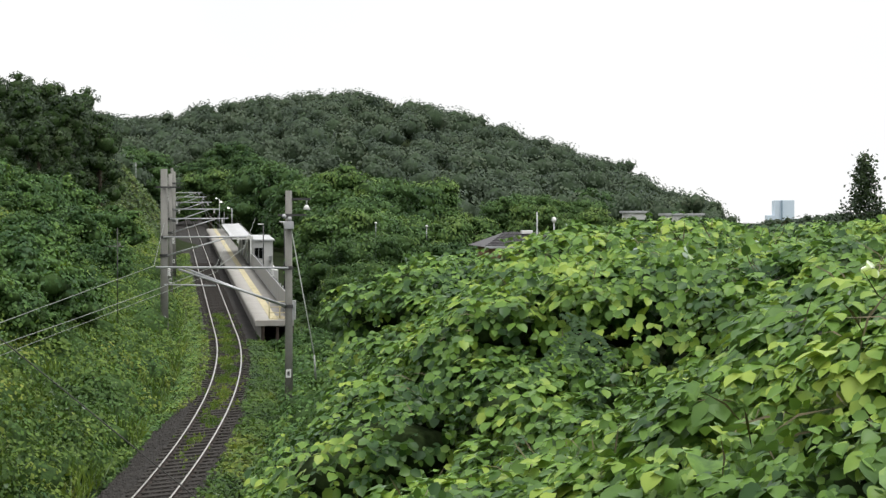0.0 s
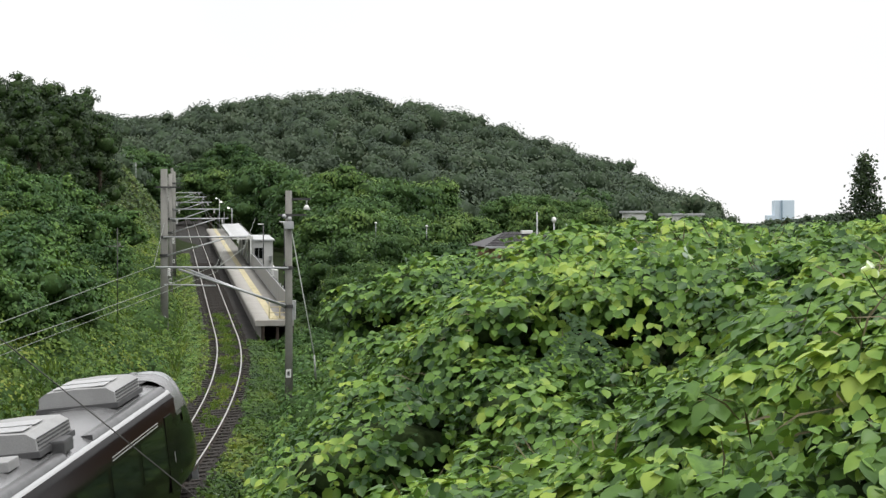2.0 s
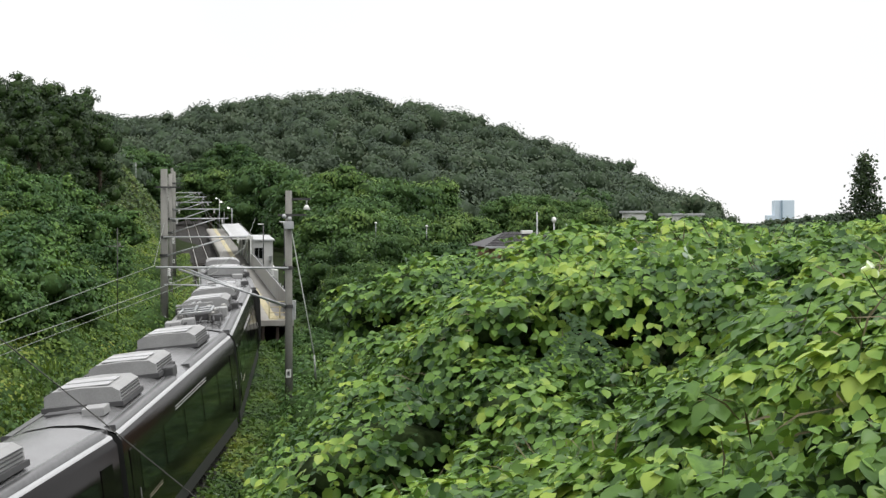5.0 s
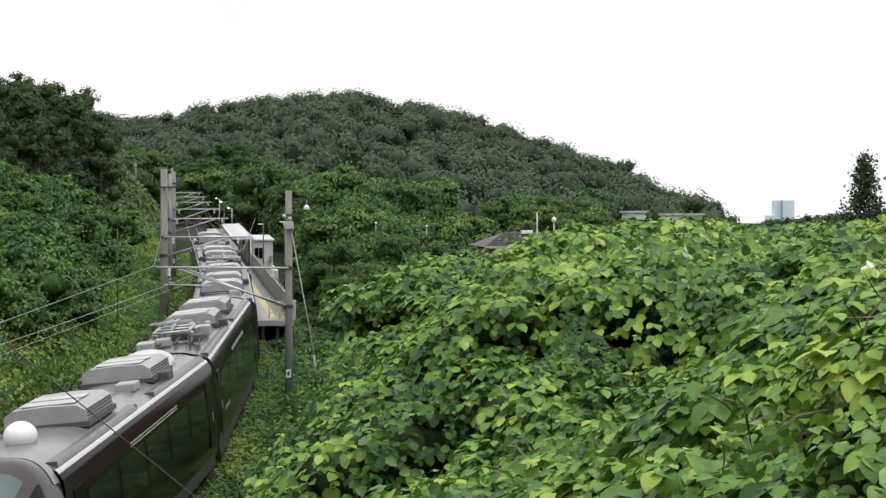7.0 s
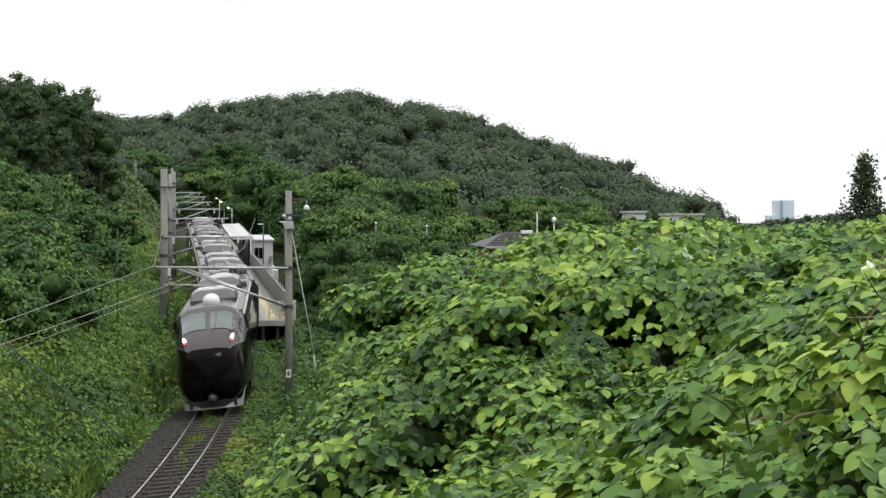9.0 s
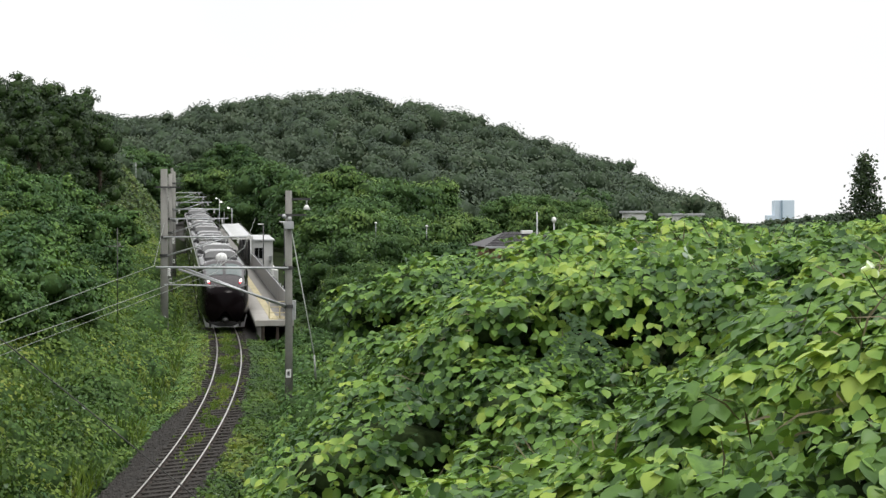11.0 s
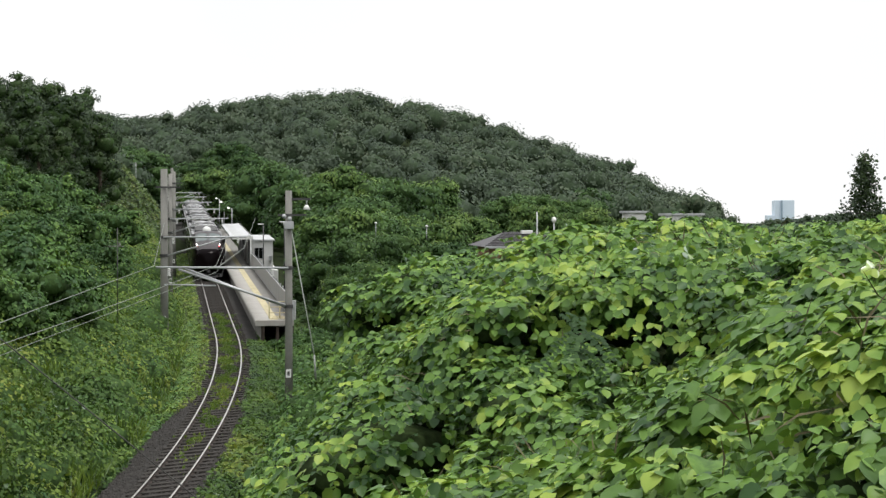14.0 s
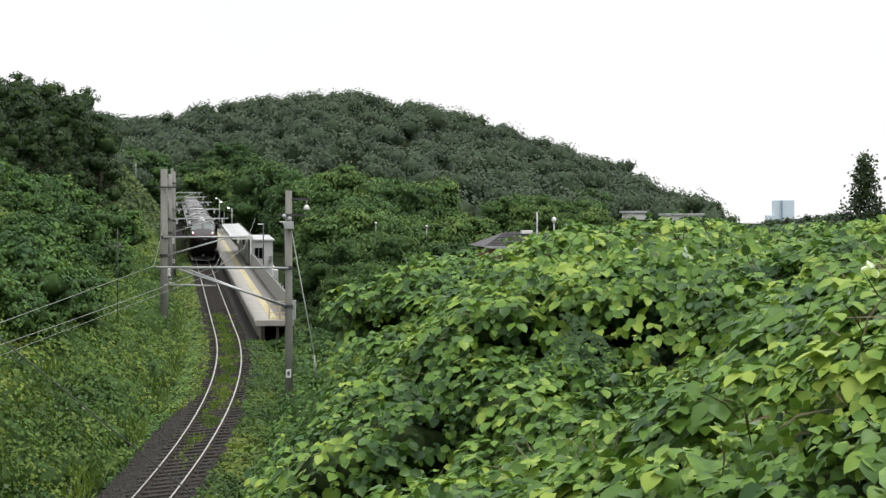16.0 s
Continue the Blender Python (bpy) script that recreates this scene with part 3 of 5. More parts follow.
def pantograph(car, y):
    for sx in (-0.55, 0.55):
        for sy in (-0.6, 0.6):
            insulator(car, sx, y + sy, 3.5)
    p = part("pantograph", bmesh.new(), M_DARKSTEEL, car, "folded dark steel pantograph")
    for sx in (-0.55, 0.55):
        bar("base_bar", (sx, y - 0.9, 3.86), (sx, y + 0.9, 3.86), 0.04, M_STEEL, p)
    for sy in (-0.9, 0, 0.9):
        bar("base_bar", (-0.55, y + sy, 3.86), (0.55, y + sy, 3.86), 0.035, M_STEEL, p)
    bar("lower_arm", (0, y - 0.8, 3.9), (0, y + 0.9, 4.02), 0.05, M_STEEL, p)
    bar("upper_arm", (-0.1, y + 0.9, 4.08), (-0.1, y - 0.7, 4.16), 0.03, M_STEEL, p)
    bar("upper_arm", (0.1, y + 0.9, 4.08), (0.1, y - 0.7, 4.16), 0.03, M_STEEL, p)
    for sy in (-0.85, -0.55):
        bm = bmesh.new()
        box(bm, 0, y + sy, 4.14, 1.3, 0.06, 0.05, 0.01)
        part("collector_strip", bm, M_UNIT, p)
    bm = bmesh.new()
    box(bm, 0.75, y + 1.4, 3.62, 0.5, 0.7, 0.3, 0.04)
    part("switch_box", bm, M_UNIT, car)
    bar("roof_cable", (0.75, y + 1.1, 3.75), (0.95, y - 2.4, 3.5), 0.03, M_DARKSTEEL, car)


def train_car(kind, seed):
    """Car with origin on the rail at its middle, y forward. kind: 'lead', 'middle', 'panto' or 'tail'."""
    r = random.Random(seed)
    labels = {"lead": "dark brown lacquered leading train car with silver roof", "tail": "dark brown lacquered tail car with grey streamlined nose",
              "middle": "dark brown lacquered train car with silver roof units", "panto": "dark brown lacquered train car with folded pantograph"}
    car = thing("train_car", labels[kind], "train car", "cars of the train")
    y0, y1 = -9.78, 9.78
    if kind == "tail":
        y0 = -7.4
    if kind == "lead":
        y1 = 7.4
    span = np.linspace(y0, y1, 9)
    for sx in (-1, 1):
        loft("side_wall", [[(sx * x, yy, z) for x, z in (HALF if sx > 0 else HALF[::-1])] for yy in span], M_LACQUER, car, "", False)
        loft("roof_rim", [[(sx * x, yy, z) for x, z in ([(1.322, 3.12), (1.305, 3.17), (1.255, 3.205)][::sx])] for yy in span], M_SILVER_BRIGHT, car, "bright silver cantrail")
        # windows
        n = 5
        wl = (y1 - y0 - 3.0) / n
        for k in range(n):
            yc = y0 + 1.5 + (k + 0.5) * wl
            loft("side_window", [[(sx * x, yy, z) for x, z in ([(1.427, 1.55), (1.423, 2.25), (1.416, 2.52)][::sx])] for yy in (yc - wl * 0.44, yc + wl * 0.44)], M_GLASS_DARK, car, "dark tinted window")
        for z in (1.28, 1.34):
            block("gold_line", (sx * 1.412, y0 + 3.2, z), (0.012, 1.8, 0.012), M_GOLD, car)
        # thin silver bars: the highlight along a rail is put into their brightness
        for x, z in ((1.412, 2.62), (1.409, 2.69)):
            block("window_rail_glint", (sx * x, y0 + (0.74 if kind == "lead" else 0.5) * (y1 - y0), z), (0.02, 4.6 if kind == "lead" else 5.6, 0.022), M_SILVER_BRIGHT, car, 0, "thin rail over the windows, its highlight put into bright colour")
        for yd in ((y0 + 1.0, y1 - 1.0)):
            block("door_leaf", (sx * 1.416, yd, 1.75), (0.02, 0.85, 1.9), M_LACQUER, car, 0.004)
            block("door_handle", (sx * 1.43, yd + 0.3, 1.6), (0.012, 0.03, 0.25), M_SILVER_BRIGHT, car)
        block("side_skirt", (sx * 1.27, (y0 + y1) / 2, 0.36), (0.05, (y1 - y0) * 0.96, 0.42), M_SKIRT, car, 0.01)
    loft("roof", [[(x, yy, z) for x, z in ((-1.265, 3.195), (-1.05, 3.30), (-0.6, 3.43), (0, 3.48), (0.6, 3.43), (1.05, 3.30), (1.265, 3.195))] for yy in span], M_SILVER, car, "silver grey roof")
    # grey fairings along the roof's shoulders, in two lengths with a gap
    for sx in (-1, 1):
        for lo, hi in ((y0 + 0.25, y0 + 0.44 * (y1 - y0)), (y0 + 0.56 * (y1 - y0), y1 - 0.25)):
            prof = [(1.262, 3.205), (1.235, 3.30), (1.16, 3.335), (1.02, 3.325)]
            loft("shoulder_fairing", [[(sx * x, yy, z) for x, z in prof[::sx]] for yy in (lo, hi)], M_SHOULDER, car, "grey roof shoulder fairing", False)
            for ye in (lo, hi):
                block("fairing_end", (sx * 1.13, ye, 3.27), (0.24, 0.03, 0.12), M_UNIT_DARK, car)
    block("floor_pan", (0, (y0 + y1) / 2, 0.75), (2.5, (y1 - y0) - 0.1, 0.3), M_SKIRT, car)
    for ye in (y0, y1):
        if (kind == "tail" and ye == y0) or (kind == "lead" and ye == y1):
            continue
        s = 1 if ye > 0 else -1
        bm = bmesh.new()
        vs = [bm.verts.new((x, ye, z)) for x, z in HALF + [(1.15, 3.22), (0.6, 3.42), (0, 3.46), (-0.6, 3.42), (-1.15, 3.22)] + [(-x, z) for x, z in HALF[::-1]]]
        bm.faces.new(vs)
        part("end_wall", bm, M_SKIRT, car)
        block("gangway_bellows", (0, ye + s * 0.1, 1.95), (1.3, 0.2, 2.3), M_SKIRT, car, 0.02)
        block("end_cable", (0.95, ye + s * 0.08, 3.2), (0.35, 0.14, 0.2), M_UNIT_DARK, car, 0.02)
    for yb in (-7.0, 7.0):
        bogie = block("bogie", (0, yb, 0.45), (2.0, 2.6, 0.3), M_SKIRT, car, 0.04, "black bogie frame")
        for dy in (-1.05, 1.05):
            for sx in (-0.53, 0.53):
                bar("wheel", (sx - 0.06, yb + dy, 0.43), (sx + 0.06, yb + dy, 0.43), 0.425, M_DARKSTEEL, bogie, 20)
    units = {"lead": (4.8, -1.6), "middle": (6.2, -0.8, -5.6), "panto": (4.3, -0.9), "tail": (-2.0, 5.0)}[kind]
    for yy in units:
        ac_unit(car, yy + r.uniform(-0.1, 0.1))
    for sx in (-1, 1):
        block("side_hatch", (sx * 1.06, units[1] - 0.2, 3.42), (0.3, 0.7, 0.28), M_UNIT_DARK, car, 0.05, "dark roof shoulder duct")
    block("roof_box", (0.55, units[-1] - 2.5, 3.50), (0.5, 0.7, 0.2), M_UNIT, car, 0.03)
    # dark plate on the roof: a slot's shade is put into its colour
    block("roof_recess_shade", (0, units[-1] - 2.2 if kind != "tail" else 7.0, 3.472), (1.3, 0.45, 0.05), M_UNIT_DARK, car, 0.01, "dark plate with a roof slot's shade in its colour")
    for k in range(3):
        block("roof_seam", (0, y0 + (k + 1) * (y1 - y0) / 4, 3.483), (1.1, 0.05, 0.012), M_UNIT_DARK, car)
    if kind == "panto":
        pantograph(car, -6.6)
        for k in range(3):
            insulator(car, 0.8 - 0.1 * k, -3.9 - 0.75 * k, 3.36, 0.42 - 0.06 * k)
            insulator(car, -0.8 + 0.12 * k, -4.2 - 0.9 * k, 3.36, 0.36 + 0.04 * k)
            insulator(car, 0.25 - 0.2 * k, -3.7 - 0.8 * k, 3.44, 0.34)
        for k, (xa, ya) in enumerate(((0.45, -5.6), (-0.35, -5.1), (0.75, -7.4), (-0.2, -8.0), (0.2, -6.9))):
            block("switch_box", (xa, ya, 3.56 + 0.02 * k), (0.3 + 0.05 * k, 0.45, 0.24), M_UNIT if k % 2 else M_UNIT_DARK, car, 0.05)
        block("switch_box", (-0.7, -8.2, 3.55), (0.55, 0.8, 0.3), M_UNIT, car, 0.04)
        block("switch_box", (0.1, -4.6, 3.58), (0.6, 0.5, 0.28), M_UNIT, car, 0.04)
        for k in range(4):
            bar("roof_cable", (-0.8 + 0.5 * k, -8.6, 3.6), (-0.3 + 0.25 * k, -3.6 - 0.4 * k, 3.6 + 0.05 * k), 0.035, M_UNIT_DARK, car)
    if kind == "lead":
        for xa, ya, sx_, mt in ((-0.7, y0 + 0.7, 0.5, M_UNIT), (0.1, y0 + 0.55, 0.4, M_SILVER_BRIGHT), (0.75, y0 + 0.9, 0.35, M_UNIT_DARK)):
            block("roof_box", (xa, ya, 3.50), (sx_, 0.45, 0.2), mt, car, 0.04)
    if kind == "tail":
        bm = bmesh.new()
        bmesh.ops.create_uvsphere(bm, u_segments=18, v_segments=10, radius=0.9, matrix=Matrix.Translation((0, 7.6, 3.42)) @ Matrix.Diagonal((0.9, 1.3, 0.5, 1)))
        part("roof_hood", bm, M_SILVER_BRIGHT, car, "rounded pale roof hood", True)
    if kind in ("lead", "tail"):
        build_nose(car, kind)
    return car


def build_nose(car, kind):
    """Streamlined end: built towards -y at the tail, turned round for the lead."""
    turn = pose(0, -7.4, 0) if kind == "tail" else pose(0, 7.4, 0, 0, 0, 180)
    us = np.linspace(0, 1, 25)
    brow = 0.15 if kind == "tail" else 0.0
    side_lo, side_hi = (0.90, 1.14) if kind == "tail" else (1.24, 1.40)

    def skin(name, u_list, a_of, mat, label="", grow=0.0, k=33, smooth_faces=True):
        secs = []
        for u in u_list:
            a0, a1 = a_of(u)
            secs.append([tuple(turn @ Vector(nose_point(u, aa, grow, brow))) for aa in np.linspace(a0, a1, k)])
        return loft(name, secs[::-1], mat, car, label, smooth_faces)

    def edge(u):
        return 1.24 - 0.72 * max(0.0, (u - 0.34) / 0.52) ** 2
    skin("nose_shell", us, lambda u: (-2.75, 2.75), M_LACQUER, "black lacquered nose shell")
    rim = [Vector(nose_point(1.0, aa)) for aa in np.linspace(-2.75, 2.75, 40)]
    hub = Vector((0, min(p.y for p in rim) - 0.02, 1.15))
    rings = []
    for f, out in ((1.0, 0.0), (0.95, 0.13), (0.88, 0.28), (0.78, 0.46), (0.65, 0.64), (0.48, 0.82), (0.28, 0.95), (0.02, 1.0)):
        rings.append([tuple(turn @ Vector((hub.x + (p.x - hub.x) * f, p.y + (hub.y - 0.14 - p.y) * out, hub.z + (p.z - hub.z) * f))) for p in rim])
    loft("nose_tip", rings, M_LACQUER, car, "", True)
    skin("nose_mask", np.linspace(0, 0.86, 26), lambda u: (-edge(u), edge(u)), M_MASK if kind == "tail" else M_SILVER, "grey metallic mask round the windscreen", 0.012)
    skin("nose_roof", np.linspace(0, 0.07 if kind == "tail" else 0.46, 12), lambda u: (-1.0, 1.0), M_SILVER, "silver roof above the windscreen", 0.022)
    for sg in (-1, 1):
        # paler strip: sky reflection along the mask's edge, put into colour
        skin("mask_edge_sheen", np.linspace(0.04, 0.86, 24), lambda u: (min(sg * edge(u), sg * (edge(u) + 0.05)), max(sg * edge(u), sg * (edge(u) + 0.05))), M_SHOULDER, "pale grey strip, sky sheen on the mask edge put into colour", 0.016, 3)
        skin("windscreen", np.linspace(0.27, 0.55, 9), lambda u: (min(sg * 0.004, sg * 0.65), max(sg * 0.004, sg * 0.65)), M_WINDSCREEN, "tinted windscreen pane", 0.026, 15)
        skin("side_glass", np.linspace(0.20, 0.40, 6), lambda u: (min(sg * side_lo, sg * side_hi), max(sg * side_lo, sg * side_hi)), M_GLASS_DARK, "dark curved side window", 0.03, 7)
        bm = bmesh.new()
        c = Vector(nose_point(0.675, sg * 0.60, 0.01))
        bmesh.ops.create_uvsphere(bm, u_segments=16, v_segments=10, radius=1.0, matrix=turn @ Matrix.Translation(c) @ pose(0, 0, 0, -28, sg * 24, 0) @ Matrix.Diagonal((0.075, 0.06, 0.20, 1)))
        part("headlight", bm, M_LAMP_WHITE if kind == "tail" else M_INSULATOR, car, "slanted oval white lamp", True)
        bm = bmesh.new()
        c = turn @ Vector(nose_point(0.715, sg * 0.58, 0.045))
        bmesh.ops.create_icosphere(bm, subdivisions=2, radius=0.055, matrix=Matrix.Translation(c))
        part("tail_lamp", bm, M_LAMP_RED if kind == "tail" else M_INSULATOR, car, "small red tail lamp" if kind == "tail" else "", True)
        pts = [turn @ Vector(p) for p in ((sg * 0.45, -4.0, 0.2), (sg * 1.05, -3.72, 0.2), (sg * 1.22, -3.1, 0.9), (sg * 1.02, -3.7, 0.48), (sg * 0.45, -3.98, 0.28))]
        bm = bmesh.new()
        f = bm.faces.new([bm.verts.new(p) for p in pts])
        bmesh.ops.solidify(bm, geom=[f], thickness=0.03)
        part("skirt_fin", bm, M_SILVER_BRIGHT, car, "silver corner of the snowplough skirt")
    for nm, c, s, mt in (("snowplough", (0, -3.6, 0.36), (1.7, 0.5, 0.28), M_SKIRT), ("skirt_line", (0, -3.97, 0.23), (0.95, 0.04, 0.05), M_UNIT)):
        block(nm, c, s, mt, car, 0.03, "", turn)
    bm = bmesh.new()
    rod(bm, turn @ Vector((0, -3.8, 0.6)), turn @ Vector((0, -4.42, 0.6)), 0.2, 0.14, 16)
    part("coupler_cover", bm, M_SKIRT, car, "", True)
    # roof dome aerial
    bm = bmesh.new()
    bmesh.ops.create_uvsphere(bm, u_segments=20, v_segments=12, radius=0.37, matrix=turn @ Matrix.Translation((0, 2.3 if kind == "tail" else 1.4, 3.60)) @ Matrix.Diagonal((0.92, 0.95, 0.8, 1)))
    if kind == "tail":
        part("aerial_dome", bm, M_WHITE, car, "white roof dome", True)
    else:
        bm.free()
        # flat dark oval over the roof: shade of a recess as colour
        bm = bmesh.new()
        bmesh.ops.create_uvsphere(bm, u_segments=24, v_segments=12, radius=0.8, matrix=turn @ Matrix.Translation((0, -0.1, 3.47)) @ Matrix.Diagonal((0.95, 1.3, 0.05, 1)))
        part("roof_recess_shade", bm, M_UNIT_DARK, car, "dark oval plate with a roof recess's shade in its colour", True)


CARS = [train_car(k, i) for i, k in enumerate(("tail", "panto", "middle", "panto", "lead"))]

# ---- catenary supports ----
def mast(y, across, top, r, arm_to, arm_z, low_z, reach_back=0.0, label="weathered concrete catenary mast with bracket arm"):
    """A mast beside the track; its arm reaches to arm_to (across), heights over the rail."""
    t = thing("catenary_mast", label, "catenary mast", "masts along the track")
    c = on_track(y)
    z0 = float(rail_z(y))
    base = Vector(c @ Vector((across, 0, 0)))
    bm = bmesh.new()
    rod(bm, (base.x, base.y, z0 - 1.6), (base.x, base.y, z0 + top), r * 1.08, r * 0.86, 18)
    part("pole", bm, M_CONCRETE, t, "", True)
    s = 1 if arm_to > across else -1
    a = Vector((base.x - s * reach_back, base.y - r - 0.05, z0 + arm_z))
    tip = c @ Vector((arm_to, 0, 0))
    b = Vector((tip.x, base.y - r - 0.05, z0 + arm_z + 0.02))
    bar("bracket_tube", a, b, 0.045, M_STEEL, t)
    low = Vector((base.x + s * r, base.y - r, z0 + low_z))
    bar("bracket_strut", low, a.lerp(b, 0.78) + Vector((0, 0, -0.03)), 0.04, M_STEEL, t)
    for h in (arm_z, low_z):
        bm = bmesh.new()
        rod(bm, (base.x, base.y, z0 + h - 0.07), (base.x, base.y, z0 + h + 0.07), r * 1.18, None, 16)
        part("clamp_band", bm, M_DARKSTEEL, t)
    for f in (0.12, 0.9):
        q = a.lerp(b, f)
        bm = bmesh.new()
        for k in range(4):
            bmesh.ops.create_cone(bm, cap_ends=True, segments=10, radius1=0.085, radius2=0.05, depth=0.06, matrix=Matrix.Translation((q.x, q.y, q.z - 0.06 - 0.08 * k)))
        part("insulator", bm, M_INSULATOR, t, "white porcelain insulator", True)
    block("top_arm", (base.x + 0.15, base.y - r, z0 + top - 0.95), (1.1, 0.08, 0.08), M_DARKSTEEL, t)
    block("number_plate", (base.x, base.y - r * 1.12, z0 + 0.95), (0.2, 0.02, 0.32), M_WHITE, t, 0, "small white plate with dark bars")
    block("plate_bar", (base.x, base.y - r * 1.12 - 0.014, z0 + 0.95), (0.09, 0.006, 0.16), M_DARKSTEEL, t)
    return t, base


near_mast, nb = mast(63.5, 2.70, 8.05, 0.15, -2.45, 5.05, 3.55)
# longer counter strut, crossarm lamp and stay of the near mast
z0 = float(rail_z(63.5))
bar("long_strut", (nb.x - 0.1, nb.y - 0.2, z0 + 3.6), (nb.x - 4.25, nb.y - 0.2, z0 + 5.0), 0.045, M_STEEL, near_mast)
bar("steady_arm", (nb.x - 4.8, nb.y - 0.2, z0 + 4.4), (nb.x - 2.8, nb.y - 0.2, z0 + 4.36), 0.028, M_STEEL, near_mast)
block("crossarm", (nb.x + 0.35, nb.y, z0 + 7.72), (1.0, 0.09, 0.09), M_DARKSTEEL, near_mast)
bar("lamp_hanger", (nb.x + 0.7, nb.y, z0 + 7.7), (nb.x + 0.7, nb.y, z0 + 7.5), 0.03, M_STEEL, near_mast)
bm = bmesh.new()
bmesh.ops.create_cone(bm, cap_ends=True, segments=14, radius1=0.16, radius2=0.06, depth=0.18, matrix=Matrix.Translation((nb.x + 0.7, nb.y, z0 + 7.4)))
part("bell_insulator", bm, M_INSULATOR, near_mast, "white bell insulator", True)
for dx, dz in ((-0.16, 7.05), (0.05, 6.95), (-0.12, 6.75)):
    bm = bmesh.new()
    bmesh.ops.create_uvsphere(bm, u_segments=14, v_segments=8, radius=0.09, matrix=Matrix.Translation((nb.x + dx, nb.y - 0.18, z0 + dz)))
    part("pulley", bm, M_STEEL, near_mast, "", True)
block("clamp_box", (nb.x + 0.02, nb.y - 0.12, z0 + 6.7), (0.36, 0.3, 0.3), M_STEEL, near_mast, 0.03)
stay = thing("stay_wire", "pale steel stay wire from mast to bank", "stay wire")
bar("wire", (nb.x + 0.1, nb.y - 0.1, z0 + 6.6), (-4.72, 60.0, 4.3), 0.022, M_WIRE, stay)
bar("tube", (-4.72, 60.0, 4.3), (-4.66, 59.9, 3.4), 0.04, M_WIRE, stay)
block("lower_box", (nb.x + 0.16, nb.y + 0.1, z0 + 3.4), (0.2, 0.25, 0.75), M_STEEL, near_mast, 0.02, "grey control box")

for yy, tp, r, ac in ((86.0, 8.75, 0.205, -3.22), (113.0, 8.3, 0.15, -2.9), (135.0, 8.3, 0.15, -2.6), (157.0, 8.3, 0.16, -2.7), (180.0, 8.3, 0.16, -2.7), (204.0, 8.3, 0.16, -2.7)):
    mast(yy, ac, tp, r, 1.15, 5.2, 4.25)
for yy, ac, tp in ((240.0, 4.0, 5.7), (290.0, 2.8, 4.9)):
    mast(yy, ac, tp, 0.13, -1.0, tp - 1.0, tp - 1.8)


def wire(name, pts, r, mat, label, sag=0.0):
    cu = bpy.data.curves.new(name, "CURVE")
    cu.dimensions, cu.bevel_depth, cu.bevel_resolution = "3D", r, 1
    fine = []
    for p, q in zip(pts, pts[1:]):
        p, q = Vector(p), Vector(q)
        for k in range(10):
            f = k / 10
            w = p.lerp(q, f)
            w.z -= sag * 4 * f * (1 - f)
            fine.append(w)
    fine.append(Vector(pts[-1]))
    sp = cu.splines.new("POLY")
    sp.points.add(len(fine) - 1)
    for sp_p, w in zip(sp.points, fine):
        sp_p.co = (*w, 1)
    me = bpy.data.meshes.new_from_object(bpy.data.objects.new(name, cu))
    me.materials.clear()
    me.materials.append(mat)
    return tagged(new(name, me), label, "wire", "overhead wires")


def line_point(y, across, up):
    p = on_track(y) @ Vector((across, 0, 0))
    return (p.x, p.y, float(rail_z(y)) + up)


wire("contact_wire", [(-10.75, 8, 5.2), (-9.73, 36, 6.25), (-8.72, 63.2, 7.25), line_point(86, 0.2, 4.9), line_point(113, -0.2, 4.9), line_point(157, 0.1, 4.9), line_point(204, 0, 4.9), line_point(240, 0, 4.9)], 0.008, M_WIRE, "thin contact wire over the track")
wire("messenger_wire", [(-10.7, 8, 5.5), (-9.68, 35.8, 6.5), (-8.75, 63.2, 7.5), line_point(86, 0.1, 5.4), line_point(113, -0.2, 5.4), line_point(157, 0.1, 5.4), line_point(204, 0, 5.4)], 0.010, M_WIRE, "greenish grey messenger wire over the track", 0.06)
wire("feeder_wire", [(-10.8, 12, 5.58), (-11.0, 40.7, 6.68), (-11.15, 63.2, 7.48), line_point(86, -3.2, 6.0), line_point(113, -3.1, 6.0), line_point(157, -3.1, 6.0), line_point(204, -3.1, 6.0)], 0.011, M_WIRE, "greenish grey feeder wire beside the track")
wire("anchor_wire", [(-8.72, 63.2, 7.4), (-9.35, 77, 7.95), (-12.6, 110, 9.4)], 0.014, M_WIRE, "thin grey anchor wire above the track")
wire("branch_wire", [(-10.0, 27.8, 9.2), (-7.57, 28, 7.19), (-4.33, 28.2, 4.49), (-3.6, 28.3, 3.9)], 0.012, M_DARKWIRE, "thin dark wire slanting down beside the line")

# ---- station ----
station = thing("station_building", "small white station hut with flat roof on the platform", "station building", m=on_track(137, 0.0, -0.6))
for nm, c, s, mt in (("wall_front", (4.37, -4.0, 2.1), (1.94, 0.12, 2.4), M_WHITE), ("wall_back", (4.37, 4.0, 2.1), (1.94, 0.12, 2.4), M_WHITE),
                     ("wall_side", (3.44, 0, 2.1), (0.12, 7.86, 2.4), M_WHITE), ("wall_side", (5.3, 0, 2.1), (0.12, 7.86, 2.4), M_WHITE),
                     ("roof", (4.33, 0, 3.36), (2.35, 8.5, 0.14), M_ROOF_WHITE), ("base", (4.6, 0, -0.8), (2.4, 8.1, 3.4), M_WHITE)):
    block(nm, c, s, mt, station, 0.012)
win = block("window", (4.2, -4.07, 2.3), (0.62, 0.03, 0.85), M_GLASS_DARK, station, 0, "dark window in the white wall")
for dx in (-0.33, 0, 0.33):
    block("window_bar", (4.2 + dx, -4.09, 2.3), (0.035, 0.03, 0.9), M_STEEL, win)
